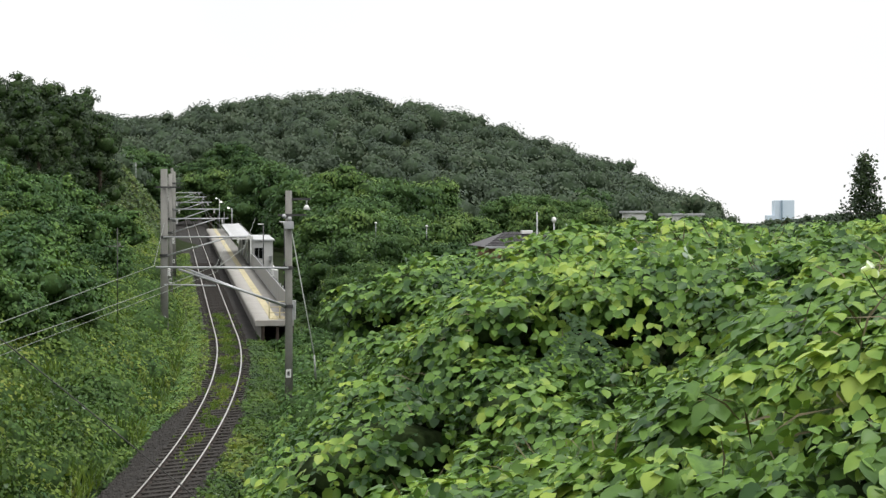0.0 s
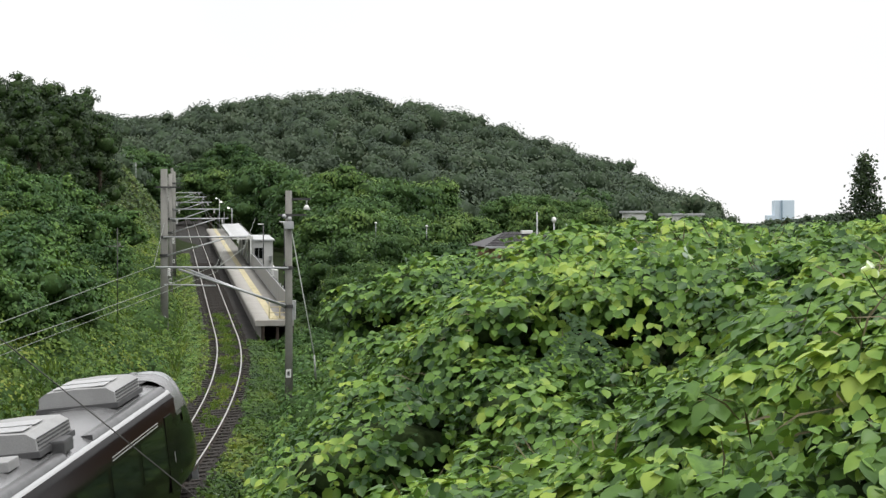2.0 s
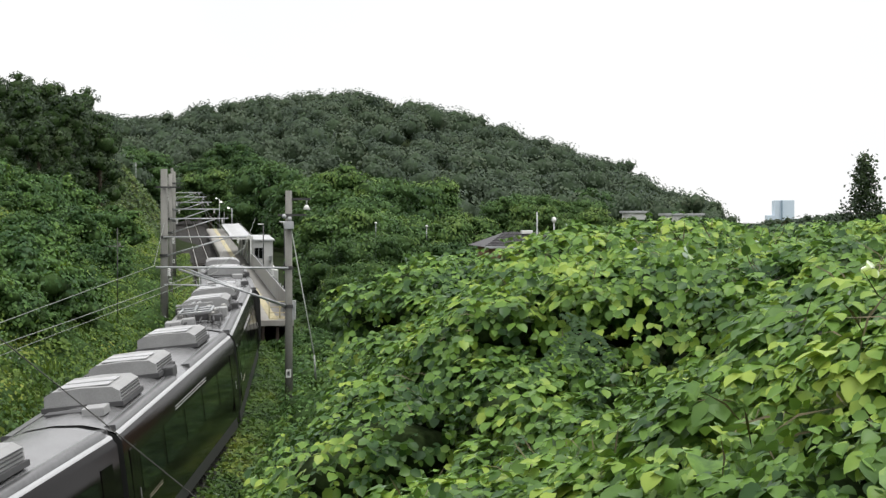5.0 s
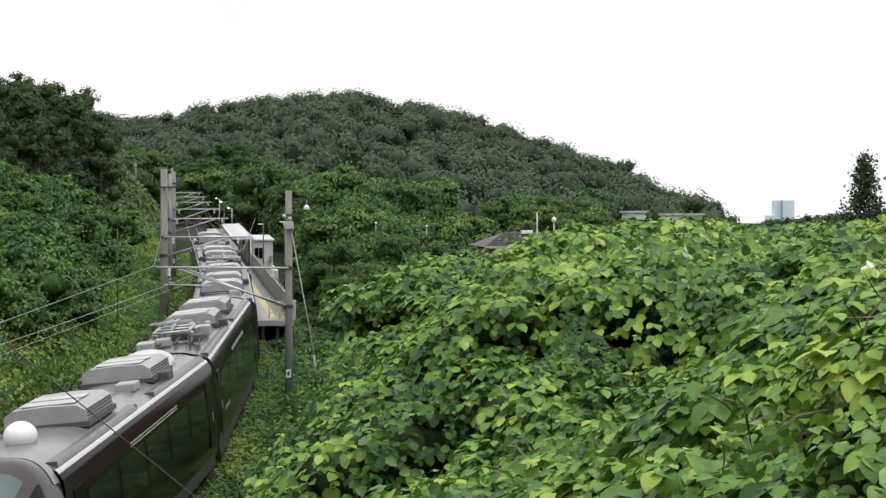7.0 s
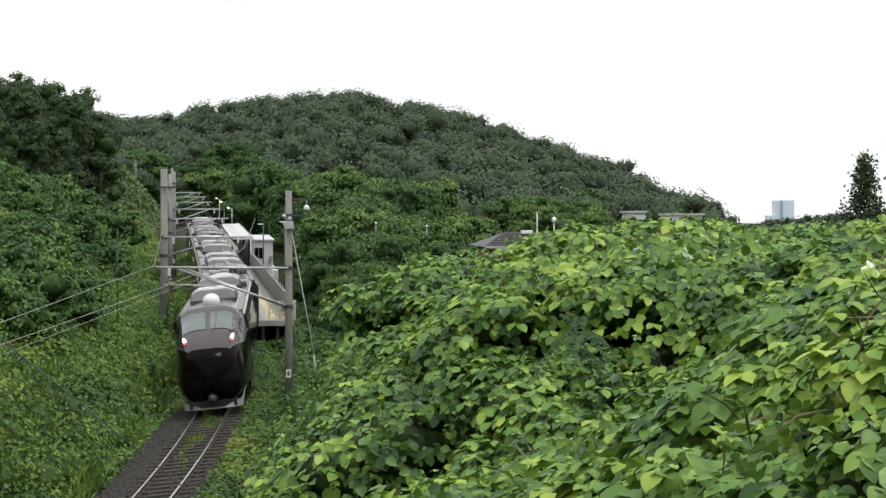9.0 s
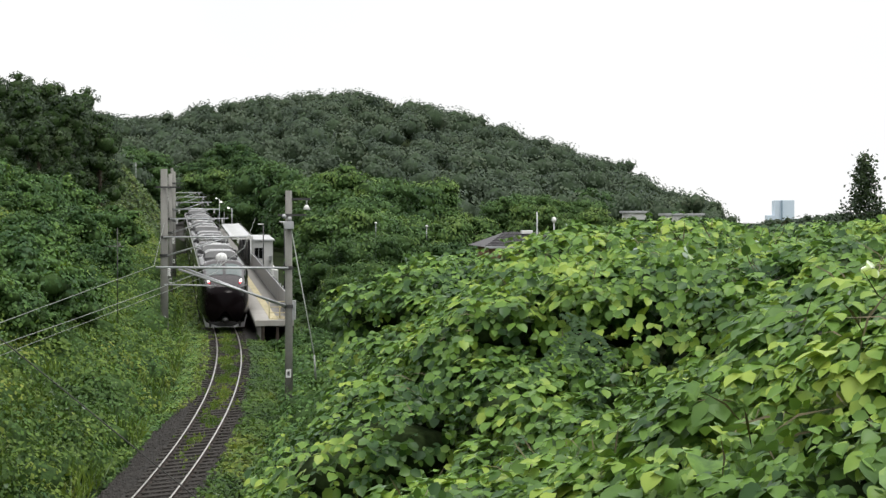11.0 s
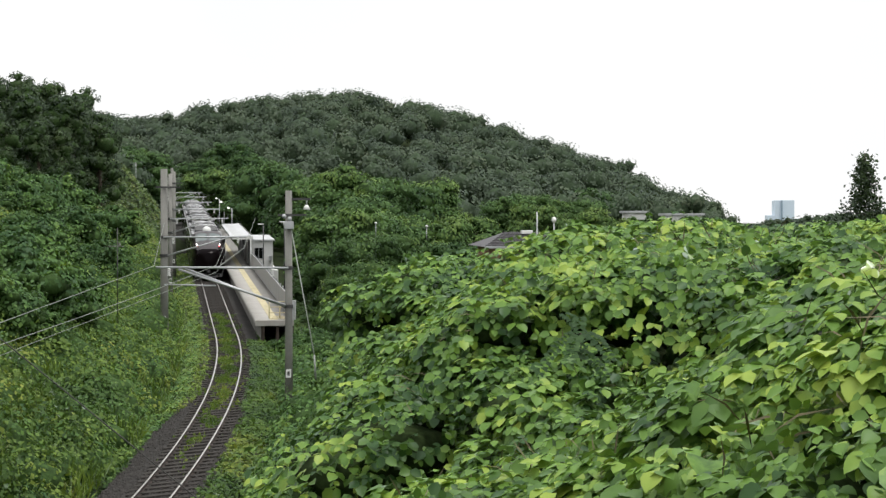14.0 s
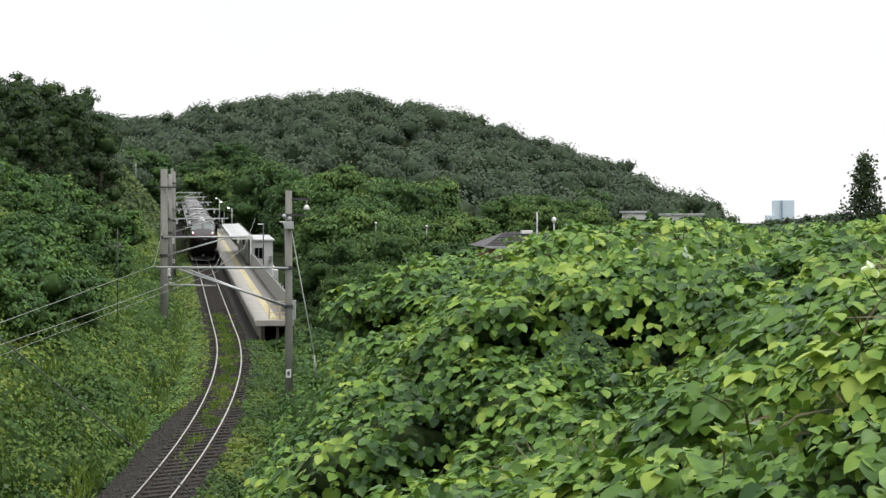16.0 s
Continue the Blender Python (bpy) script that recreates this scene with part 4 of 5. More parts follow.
low_win = block("window", (4.75, -4.09, -0.1), (0.7, 0.03, 0.7), M_GLASS_DARK, station, 0, "dark window in the white wall")
block("window_bar", (4.75, -4.11, -0.1), (0.035, 0.03, 0.74), M_STEEL, low_win)
block("pipe_box", (5.15, -4.2, 1.9), (0.25, 0.25, 0.4), M_STEEL, station, 0.02, "grey meter box")
canopy = thing("platform_canopy", "white sheet metal platform canopy on slim posts", "canopy", m=on_track(137))
bm = bmesh.new()
box(bm, 2.6, 0, 3.3, 1.55, 24, 0.09, 0.015, pose(0, 0, 0, 0, -3, 0))
part("canopy_roof", bm, M_ROOF_WHITE, canopy, "white canopy roof")
for k in range(12):
    block("roof_rib", (2.6, -11.5 + 2.09 * k, 3.49), (1.5, 0.05, 0.03), M_WHITE, canopy)
block("fascia", (2.6, -12.0, 3.32), (1.6, 0.06, 0.24), M_WHITE, canopy, 0.01)
for yy in (-11.7, -6, 0, 6, 11.5):
    bar("post", (3.2, yy, TOP), (3.2, yy, 3.3), 0.05, M_WHITE, canopy)
block("shelter_wall", (3.3, 2, 2.1), (0.08, 19, 2.2), M_FENCE, canopy)
block("hanging_lamp", (2.7, -11.0, 2.95), (0.16, 0.3, 0.4), M_DARKSTEEL, canopy, 0.02, "dark hanging lamp")
# dark board in place of an opening: the shade inside put into colour
block("shelter_opening_shade", (3.25, -9.5, 2.0), (0.06, 2.6, 1.9), M_UNIT_DARK, canopy)
for yy in (172, 197, 216, 242):
    p = on_track(yy)
    lamp = thing("platform_lamp", "slim platform lamp post with lit white head", "platform lamp", "platform lamps")
    b = p @ Vector((3.5, 0, 0))
    zz = float(rail_z(yy))
    bar("post", (b.x, b.y, zz + (TOP if yy < 198 else -0.8)), (b.x, b.y, zz + 4.2), 0.05, M_STEEL, lamp)
    bar("arm", (b.x, b.y, zz + 4.15), (b.x - 0.35, b.y - 0.2, zz + 4.3), 0.035, M_STEEL, lamp)
    bm = bmesh.new()
    bmesh.ops.create_uvsphere(bm, u_segments=12, v_segments=8, radius=0.11, matrix=Matrix.Translation((b.x - 0.35, b.y - 0.2, zz + 4.25)) @ Matrix.Diagonal((1.2, 1.2, 0.85, 1)))
    part("lamp_head", bm, M_LAMP_WHITE, lamp, "lit white lamp head", True)
for yy, ax in ((128, 4.3), (133, 6.3)):
    p = on_track(yy) @ Vector((ax, 0, 0))
    lp = thing("street_lamp", "slim grey lamp post with pale head beside the platform", "street lamp", "slim posts by the station")
    bar("post", (p.x, p.y, p.z - 2.0), (p.x, p.y, p.z + 4.2), 0.05, M_DARKSTEEL, lp)
    block("lamp_head", (p.x - 0.2, p.y, p.z + 4.25), (0.45, 0.15, 0.09), M_INSULATOR, lp, 0.02)


# ---- trees ----
def limb(bm, a, b, r0, r1):
    rod(bm, a, b, r0, r1, 7)


def tree(name, label, seed, height, width, leaves, size, mat, shape="round", category="tree", group="trees round the line"):
    r = np.random.default_rng(seed)
    t = thing(name, label, category, group)
    bm = bmesh.new()
    limb(bm, (0, 0, -2.5), (0, 0, height * 0.45), 0.03 * height, 0.02 * height)
    limb(bm, (0, 0, height * 0.45), (0.03 * height, 0, height * 0.85), 0.02 * height, 0.006 * height)
    blobs = []
    n = 8 if height < 5 else 11
    for k in range(n):
        a = k * 2.4 + r.uniform(0, 1)
        f = (k + 0.5) / n
        if shape == "round":
            h, w = height * (0.34 + 0.58 * f), width * 0.5 * math.sqrt(max(0.08, 1 - (f * 1.25 - 0.35) ** 2))
            br = width * r.uniform(0.19, 0.31)
        elif shape == "tall":
            h, w = height * (0.16 + 0.78 * f), width * 0.38 * (1.05 - f * 0.75)
            br = width * r.uniform(0.16, 0.28)
        else:
            h, w = height * (0.08 + 0.88 * f), width * 0.42 * (1.02 - f)
            br = width * (0.30 - 0.22 * f)
        c = np.array([math.cos(a) * w * r.uniform(0.35, 0.95), math.sin(a) * w * r.uniform(0.35, 0.95), h])
        blobs.append((c, br))
        limb(bm, (0, 0, h * 0.75), tuple(c), 0.008 * height, 0.003 * height)
    part("trunk", bm, M_BARK, t, "", True)
    sub = []
    for c, br in blobs:
        sub.append((c, br))
        for k in range(4):
            d = unit(r.normal(size=3) + np.array([0, 0, 0.25]))
            sub.append((c + d * br * 0.85 * np.array([1, 1, 0.75]), br * r.uniform(0.4, 0.62)))
    cs, rs = np.array([c for c, _ in sub]), np.array([br for _, br in sub])
    big, small = np.arange(len(sub)) % 5 == 0, np.arange(len(sub)) % 5 > 0
    squash = 0.62 if shape == "round" else 0.8
    per = leaves // (2 * n)
    groups = [pads(cs[big], rs[big], squash, per, size, BLADE, 0.3, 0.72, low=-0.3),
              pads(cs[small], rs[small], squash, per // 4, size, BLADE, 0.3, 0.68, low=-0.3)]
    leafy_mesh("crown", groups, mat, t)
    return t


def spread(proto, spots):
    """Copies of a tree at (x, y, height factor); the first takes the first spot."""
    for k, (x, y, s) in enumerate(spots):
        z = float(ground_z(x, y))
        m = pose(x, y, z, 0, 0, (k * 137) % 360) @ Matrix.Diagonal((s, s, s, 1))
        if k == 0:
            proto.matrix_basis = m
        else:
            c = copy_thing(proto, pose(0, 0, 0))
            c.matrix_basis = m


MID = [tree("broadleaf_tree", "mid-green rounded broadleaf tree behind the station", 20 + k, 9.0, 7.5, 5000, 0.32, M_TREE) for k in range(3)]
spread(MID[0], [(-7.2, 118, 0.9), (-20, 190, 1.25), (-11.0, 156, 1.1), (-3.5, 128, 0.85), (2.5, 165, 0.9), (-15, 215, 1.2), (9, 200, 0.95), (-30, 262, 1.3), (-40, 270, 1.2), (12, 150, 0.7), (-10.5, 175, 1.25), (17, 190, .8), (-44, 242, 1.2), (21, 192, .66), (23.6, 191, .62), (26.2, 190, .66), (29.6, 190, .62), (33.0, 191, .66)])
spread(MID[1], [(-9.0, 146, 1.0), (-5.6, 124, 0.95), (-1.0, 142, 0.95), (-14, 176, 1.2), (4.5, 140, 0.72), (-4.0, 170, 1.1), (-24, 226, 1.2), (10, 175, 0.85), (-34, 240, 1.2), (20, 230, 0.9), (-52, 262, 1.3), (-2, 200, 1.2)])
spread(MID[2], [(-7.6, 132, 0.9), (-5.5, 142, 1.0), (0.8, 126, 0.78), (-16.5, 204, 1.25), (-8, 160, 1.15), (6.5, 185, 0.95), (-27, 250, 1.25), (14, 215, 0.95), (3.6, 118, 0.5), (24, 255, 1.0), (-37, 285, 1.3), (-9, 210, 1.2)])
BUSH = tree("bushy_tree", "dark green bushy tree below the platform", 77, 9.0, 8.0, 4600, 0.32, M_BUSH)
spread(BUSH, [(-4.6, 100, 0.6), (-3.6, 86, 0.55), (-2.4, 96, 0.55), (-4.2, 112, 0.8), (1.0, 112, 0.62), (-0.6, 105, 0.55), (-6.6, 108, 0.7), (-2.8, 76, 0.45), (-5.2, 92, 0.5), (0.6, 96, 0.42)])
DARK = [tree("dark_tree", "tall dark green tree on the wooded hillside", 40 + k, 10.5, 6.0, 3600, 0.30, M_DARKTREE, "tall", group="dark trees on the hillside") for k in range(2)]
spread(DARK[0], [(-40, 146, 0.95), (-36.5, 144, 0.92), (-33.8, 150, 0.9), (-44, 156, 1.05), (-47, 152, 1.0), (-41.5, 160, 1.05), (-35.5, 162, 1.0), (-38, 138, 0.75), (-50, 170, 1.15), (-58, 180, 1.2), (-33, 142, 0.6)])
spread(DARK[1], [(-38.3, 150, 0.98), (-35, 150, 0.95), (-32, 153, 0.8), (-42, 149, 0.98), (-45.5, 145, 0.95), (-37.6, 157, 1.05), (-34.5, 140, 0.68), (-33.2, 158, 0.9), (-54, 165, 1.15), (-40.5, 139, 0.8), (-36.2, 136, 0.6)])
SHRUB = [tree("hillside_shrub", "leafy green shrub on the railway bank", 60 + k, 3.4, 4.4, 1950, 0.29, M_SHRUB, "round", "shrub", "shrubs on the bank") for k in range(3)]
sh = [[], [], []]
srng = random.Random(5)
for k in range(72):
    yy = srng.uniform(62, 126)
    dd = srng.uniform(6.8, 22)
    sh[k % 3].append((float(track_x(yy)) - dd, yy, srng.uniform(0.45, 1.0)))
for k in range(18):
    yy = srng.uniform(72, 118)
    sh[k % 3].append((float(track_x(yy)) + srng.uniform(6.8 + 0.06 * (yy - 72), 14), yy, srng.uniform(0.5, 0.9)))
for k, (ax, yy, q) in enumerate(((3.1, 82.2, 0.32), (4.3, 82.8, 0.42), (2.3, 83.0, 0.2), (5.2, 81.5, 0.4), (3.8, 80.5, 0.3), (4.4, 76, 0.35), (4.8, 71, 0.35))):
    sh[k % 3].append((float(track_x(yy)) + ax, yy, q))
for k, spot in enumerate(((-17, 66, 0.8), (-18.5, 70, 0.9), (-16.2, 62, 0.65), (-19.2, 75, 0.9), (-17.6, 61, 0.7), (-16.6, 71, 0.75))):
    sh[k % 3].append(spot)
for k in range(3):
    spread(SHRUB[k], sh[k])


def conifer(label, height, wide, leaves, size, m):
    """A slender pointed tree: sprays on many short boughs round a thin stem."""
    t = thing("young_conifer", label, "tree", "conifers above the vines", m)
    bm = bmesh.new()
    limb(bm, (0, 0, -2.0), (0, 0, height), 0.06, 0.008)
    groups = []
    for k in range(70):
        f = (k / 70) ** 0.8
        h = height * (0.12 + 0.86 * f)
        reach = wide * 0.5 * (1.0 - f) ** 1.2 * rng.uniform(0.6, 1.15) + 0.05
        a = k * 2.4
        tip = np.array([math.cos(a) * reach, math.sin(a) * reach, h + 0.25 * reach])
        limb(bm, (0, 0, h), tuple(tip), 0.012, 0.004)
        n = max(6, int(leaves / 70 * (1.5 - f)))
        q = rng.random((n, 1)) ** 0.6
        pos = np.array([0, 0, h]) + (tip - np.array([0, 0, h])) * q + rng.normal(size=(n, 3)) * 0.085
        groups.append(leaf_arrays(pos, rng.normal(size=(n, 3)) + np.array([0, 0, 0.6]), size * rng.uniform(0.6, 1.3, n), BLADE, 0.4))
    part("trunk", bm, M_BARK, t, "", True)
    v, f = joined(groups)
    array_mesh("crown", v, f, M_DARKTREE, t)
    return t


conifer("slender dark young conifer rising above the vines", 6.2, 5.6, 12000, 0.085, pose(9.0, 35, 4.45))
conifer("slender dark young conifer rising above the vines", 5.0, 2.2, 7000, 0.085, pose(9.8, 36, 4.1))
conifer("low dark young conifer half hidden by vines", 4.0, 2.2, 6000, 0.085, pose(8.6, 36, 4.6))

# ---- woods on the hill: too many to count ----
def crowns(xs, ys, zs, wide, per, size):
    """Tree crowns seen from afar: each three or so lumps with leaves over them."""
    c, r = [], []
    for k in range(4):
        o = rng.normal(size=(len(xs), 3)) * np.array([0.24, 0.24, 0.12]) * wide[:, None] * (k > 0)
        c.append(np.stack([xs, ys, zs], -1) + o)
        r.append(wide * (0.42 if k == 0 else 0.28) * rng.uniform(0.85, 1.15, len(xs)))
    return pads(np.concatenate(c), np.concatenate(r), 0.85, per // 4, size, BLADE, 0.26, 0.74, toward=0.55, low=-0.2, fill=0.12)


hx, hy = np.meshgrid(np.arange(-150, 100, 6.6), np.arange(205, 470, 7.6))
hx = (hx + rng.uniform(-2.6, 2.6, hx.shape)).ravel()
hy = (hy + rng.uniform(-2.6, 2.6, hy.shape)).ravel()
keep = (np.abs(hx + 0.02 * hy) < 0.31 * hy) & (hill(hx, hy) > 4.6) & ((np.abs(hx - track_x(hy)) > 6) | (hy > 262))
hx, hy = hx[keep], hy[keep]
hw = rng.uniform(5.0, 10.0, len(hx))
tagged(leafy_mesh("hill_woods", [crowns(hx, hy, ground_z(hx, hy) + hw * 0.42 + rng.uniform(0, 2.4, len(hx)), hw, 300, 0.7)], M_HILL_HAZED, heart=M_HILL_SHADE), "dense dark green broadleaf wood covering the hill", "woods", kind="stuff")
fx = np.linspace(240, 560, 90)
fz = 4 + 0.10 * np.maximum(fx - 280, 0) + 3 * lumps(fx, 0 * fx, 30)
fx2, fy2 = np.concatenate([fx, fx + 2, fx - 2]), np.concatenate([0 * fx + 1500, 0 * fx + 1470, 0 * fx + 1440])
fz2 = np.concatenate([fz, fz * 0.55, fz * 0.1])
tagged(leafy_mesh("far_ridge_woods", [crowns(fx2, fy2, fz2, np.full(len(fx2), 12.0), 16, 4.0)], M_HILL_HAZED, heart=M_HILL_SHADE), "distant low wooded ridge", "woods", kind="stuff")

# ---- growth on the banks ----
def bank_growth(name, label, n, y_range, d_of, high, size, mat, template=BLADE, wild=0.6, up=0.7):
    yy = rng.uniform(*y_range, n)
    lo, hi = d_of(yy)
    dd = lo + (hi - lo) * rng.random(n)
    xx = track_x(yy) + dd

    def top(x, y):
        return ground_z(x, y) + high * (0.45 + 0.6 * lumps(x, y, 1.5, 3.1) + 0.35 * lumps(x, y, 0.55, 1.0)) * smooth(0, 1.6, np.abs(x - track_x(y)) - 2.0)
    zz = top(xx, yy)
    nn = surface_normal(top, xx, yy)
    floor_z = np.maximum(ground_z(xx, yy), bed_z(dd, yy))
    pos = np.stack([xx, yy, np.maximum(zz, floor_z) - rng.random(n) ** 2 * 0.35 * high * smooth(2.0, 3.6, np.abs(dd)) + 0.03 + 0.09 * rng.random(n)], -1)
    v, f = leaf_arrays(pos, nn + np.array([0, -0.2, up]), size * rng.uniform(0.55, 1.35, n), template, wild, droop=0.2)
    return tagged(array_mesh(name, v, f, mat), label, "undergrowth", kind="stuff")


def bank_pads(name, label, n, y_range, d_of, radius, per, size, mat, squash=0.7, template=BLADE, lift=0.15, wild=0.4):
    """Tussocks and leafy hummocks over a bank, nearer ones smaller."""
    yy = y_range[0] * (y_range[1] / y_range[0]) ** rng.random(n)
    lo, hi = d_of(yy)
    dd = lo + (hi - lo) * rng.random(n)
    xx = track_x(yy) + dd
    rr = radius * rng.uniform(0.55, 1.35, n) * (0.55 + 0.006 * yy) * np.clip((np.abs(dd) - 1.3) / 2.4, 0.3, 1)
    c = np.stack([xx, yy, ground_z(xx, yy) + lift * rr], -1)
    return tagged(leafy_mesh(name, [pads(c, rr, squash, per, size, template, wild, 0.72, toward=0.35)], mat), label, "undergrowth", kind="stuff")


bank_pads("bank_hummocks", "leafy green weeds and creepers heaped on the railway bank", 560, (44, 125), lambda y: (-2.6 - 0 * y, -8 - 0.13 * y), 1.25, 105, 0.17, M_WEED, lift=0.25)
bank_pads("bank_hummocks", "green bramble hummocks on the railway bank", 260, (36, 110), lambda y: (-2.9 - 0 * y, -8 - 0.13 * y), 1.2, 120, 0.15, M_SHRUB, 0.8, lift=0.35)
bank_pads("bank_hummocks", "green bramble and creeper hummocks between track and vine bank", 430, (32, 92), lambda y: (2.1 + 0.3 * smooth(64, 80, y), 8.0 + 0 * y), 1.15, 105, 0.15, M_SHRUB, 0.75, OVAL, 0.2)
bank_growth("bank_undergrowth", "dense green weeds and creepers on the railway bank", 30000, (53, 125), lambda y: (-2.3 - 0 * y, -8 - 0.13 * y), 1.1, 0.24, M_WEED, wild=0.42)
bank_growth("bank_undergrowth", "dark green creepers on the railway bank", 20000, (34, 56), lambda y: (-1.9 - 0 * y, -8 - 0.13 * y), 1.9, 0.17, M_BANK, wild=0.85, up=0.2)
bank_growth("bank_undergrowth", "fine yellow-green weeds along the ballast edge", 16000, (53, 90), lambda y: (-0.95 - 1.2 * (1 - smooth(56, 66, y)), -6.5 + 0 * y), 0.95, 0.14, M_WEED, wild=0.65, up=0.4)
bank_growth("bank_undergrowth", "green creepers along the ballast edge", 16000, (50, 96), lambda y: (-1.5 - 0.6 * (1 - smooth(52, 66, y)), -5.5 + 0 * y), 1.0, 0.2, M_SHRUB, wild=0.5)
bank_growth("bank_undergrowth", "green weeds beside the track at the station", 24000, (86, 165), lambda y: (-1.15 - 0 * y, -7 + 0 * y), 0.7, 0.2, M_WEED)
bank_growth("bank_undergrowth", "green weeds and creepers between track and vine bank", 42000, (30, 90), lambda y: (1.2 + 0.5 * smooth(64, 80, y), 7.5 + 0 * y), 0.85, 0.165, M_BANK, wild=0.75, up=0.35)
bank_growth("bank_undergrowth", "green weeds behind the platform", 9000, (84, 125), lambda y: (4.0 + 0 * y, 13 + 0 * y), 0.8, 0.28, M_BANK)
bank_growth("bank_undergrowth", "low dark weeds along the foot of the platform ramp", 9000, (60, 85), lambda y: (1.0 - 0 * y, 3.4 + 0 * y), 0.4, 0.15, M_BANK, wild=0.5)
bank_growth("bank_undergrowth", "low dark weeds over the ballast shoulder", 9000, (38, 63), lambda y: (1.5 - 0 * y, 3.6 + 0 * y), 0.5, 0.14, M_BANK, wild=0.5)
bank_pads("bank_hummocks", "mixed green weeds heaped beside the ballast", 260, (54, 100), lambda y: (-2.0 - 0 * y, -6.0 + 0 * y), 0.7, 80, 0.14, M_SHRUB)
bank_growth("bank_grass", "pale green grass on the upper slope", 36000, (112, 190), lambda y: (-3.0 - 0 * y, -19 + 0 * y), 0.5, 0.34, M_GRASS)
bank_growth("bank_undergrowth", "broad-leaved weeds on the lower railway bank", 15000, (36, 85), lambda y: (-3.0 - 0 * y, -8 - 0.1 * y), 1.3, 0.15, M_WEED, OVAL, 0.45)
GRASS_T = (np.array([(-0.03, 0, 0), (0.03, 0, 0), (0.02, 0.6, 0.06), (0.0, 1, 0.2)], float), np.array([(0, 1, 2, 3)]))
n = 16000
yy = 48 + 52 * rng.random(n) ** 0.7
dd = rng.normal(0, 0.40, n)
ok = lumps(yy, dd * 3, 1.1, 0.4) + 0.3 * rng.normal(size=n) > -0.12 + 0.45 * (1 - smooth(52, 66, yy)) + 0.6 * np.abs(dd)
yy, dd = yy[ok], dd[ok]
ups = np.stack([rng.normal(0, 0.35, len(yy)), rng.normal(0, 0.35, len(yy)), np.ones(len(yy))], -1)
v, f = leaf_arrays(np.stack([track_x(yy) + dd, yy, bed_z(dd, yy) - 0.01], -1), rng.normal(size=(len(yy), 3)) * np.array([1, 1, 0.2]), rng.uniform(0.06, 0.17, len(yy)), BLADE, 0.2, ups)
tagged(array_mesh("track_weeds", v, f, M_WEED), "yellow-green weeds growing between the rails", "weeds", kind="stuff")
n = 24000
yy = rng.uniform(40, 96, n)
dd = -2.2 - (1.5 + 0.13 * yy) * rng.random(n)
ok = lumps(dd * 1.4, yy, 1.7, 5.0) > 0.05
yy, dd = yy[ok], dd[ok]
n = len(yy)
xx = track_x(yy) + dd
ups = np.stack([rng.normal(0, 0.4, n), rng.normal(0, 0.4, n), np.ones(n)], -1)
v, f = leaf_arrays(np.stack([xx, yy, ground_z(xx, yy) + 0.15], -1), rng.normal(size=(n, 3)) * np.array([1, 1, 0.2]), rng.uniform(0.35, 1.0, n), GRASS_T, 0.2, ups)
tagged(array_mesh("tall_grass", v, f, M_WEED), "rank yellow-green grass among the bank weeds", "grass", kind="stuff")
n = 4200
yy = rng.uniform(74, 92, n)
xx = track_x(yy) + rng.uniform(-6.5, -2.6, n)
ups = np.stack([rng.normal(0, 0.3, n), rng.normal(0, 0.3, n), np.ones(n)], -1)
v, f = leaf_arrays(np.stack([xx, yy, ground_z(xx, yy)], -1), rng.normal(size=(n, 3)) * np.array([1, 1, 0.2]), rng.uniform(0.4, 0.95, n), GRASS_T, 0.2, ups)
tagged(array_mesh("tall_grass", v, f, M_GRASS), "tall pale green grass by the mast", "grass", kind="stuff")

# ---- the vine bank in front of the camera ----
def vine_shelf(x, y):
    """Height of the leafy shelves, from their hollows (-0.5) to their brows (0.5)."""
    q = (y + 1.0 * lumps(x, y * 0.4, 0.8, 2.0) + 0.35 * x) / 2.5
    q = q - np.floor(q)
    shelf = np.where(q < 0.07, q / 0.07, 1 - (q - 0.07) / 0.93) - 0.5
    return shelf * (1 - 0.6 * smooth(13, 17, y)) * smooth(3.5, 7, y)


def vine_top(x, y):
    """Leafy top of the vines: the mound, rolling lumps, and shelves that hang over one another."""
    x, y = np.asarray(x, dtype=float), np.asarray(y, dtype=float)
    roll = 0.22 * lumps(x * 1.25, y * 0.75, 0.85, 0.3) * (1 - 0.55 * smooth(12, 16.5, y)) + 0.06 * lumps(x, y, 0.33, 1.9)
    return mound(x, y) - 0.06 + roll + 0.45 * vine_shelf(x, y)


def vine_leaves(n, y_lo, y_hi, size, deep):
    """Three-part leaves over the bank: place, facing and size."""
    u = rng.random(n)
    yy = y_lo * (y_hi / y_lo) ** u
    half = 0.30 * yy + 0.5
    left = -yy * np.interp(yy, [11, 17], [0.2, 0.072])
    xx = left + (half - left) * rng.random(n)
    zz = np.where(yy < 7.5, np.minimum(vine_top(xx, yy), 9.06), vine_top(xx, yy))
    nn = surface_normal(vine_top, xx, yy, 0.2)
    down = rng.random(n) ** 1.9
    pos = np.stack([xx, yy - 0.75 * np.maximum(vine_shelf(xx, yy), 0) * (1 - down), zz - deep * down], -1)
    return pos, unit(nn * 0.8 + np.array([-0.04, -0.14, 1.0])), size * rng.uniform(0.6, 1.3, n)


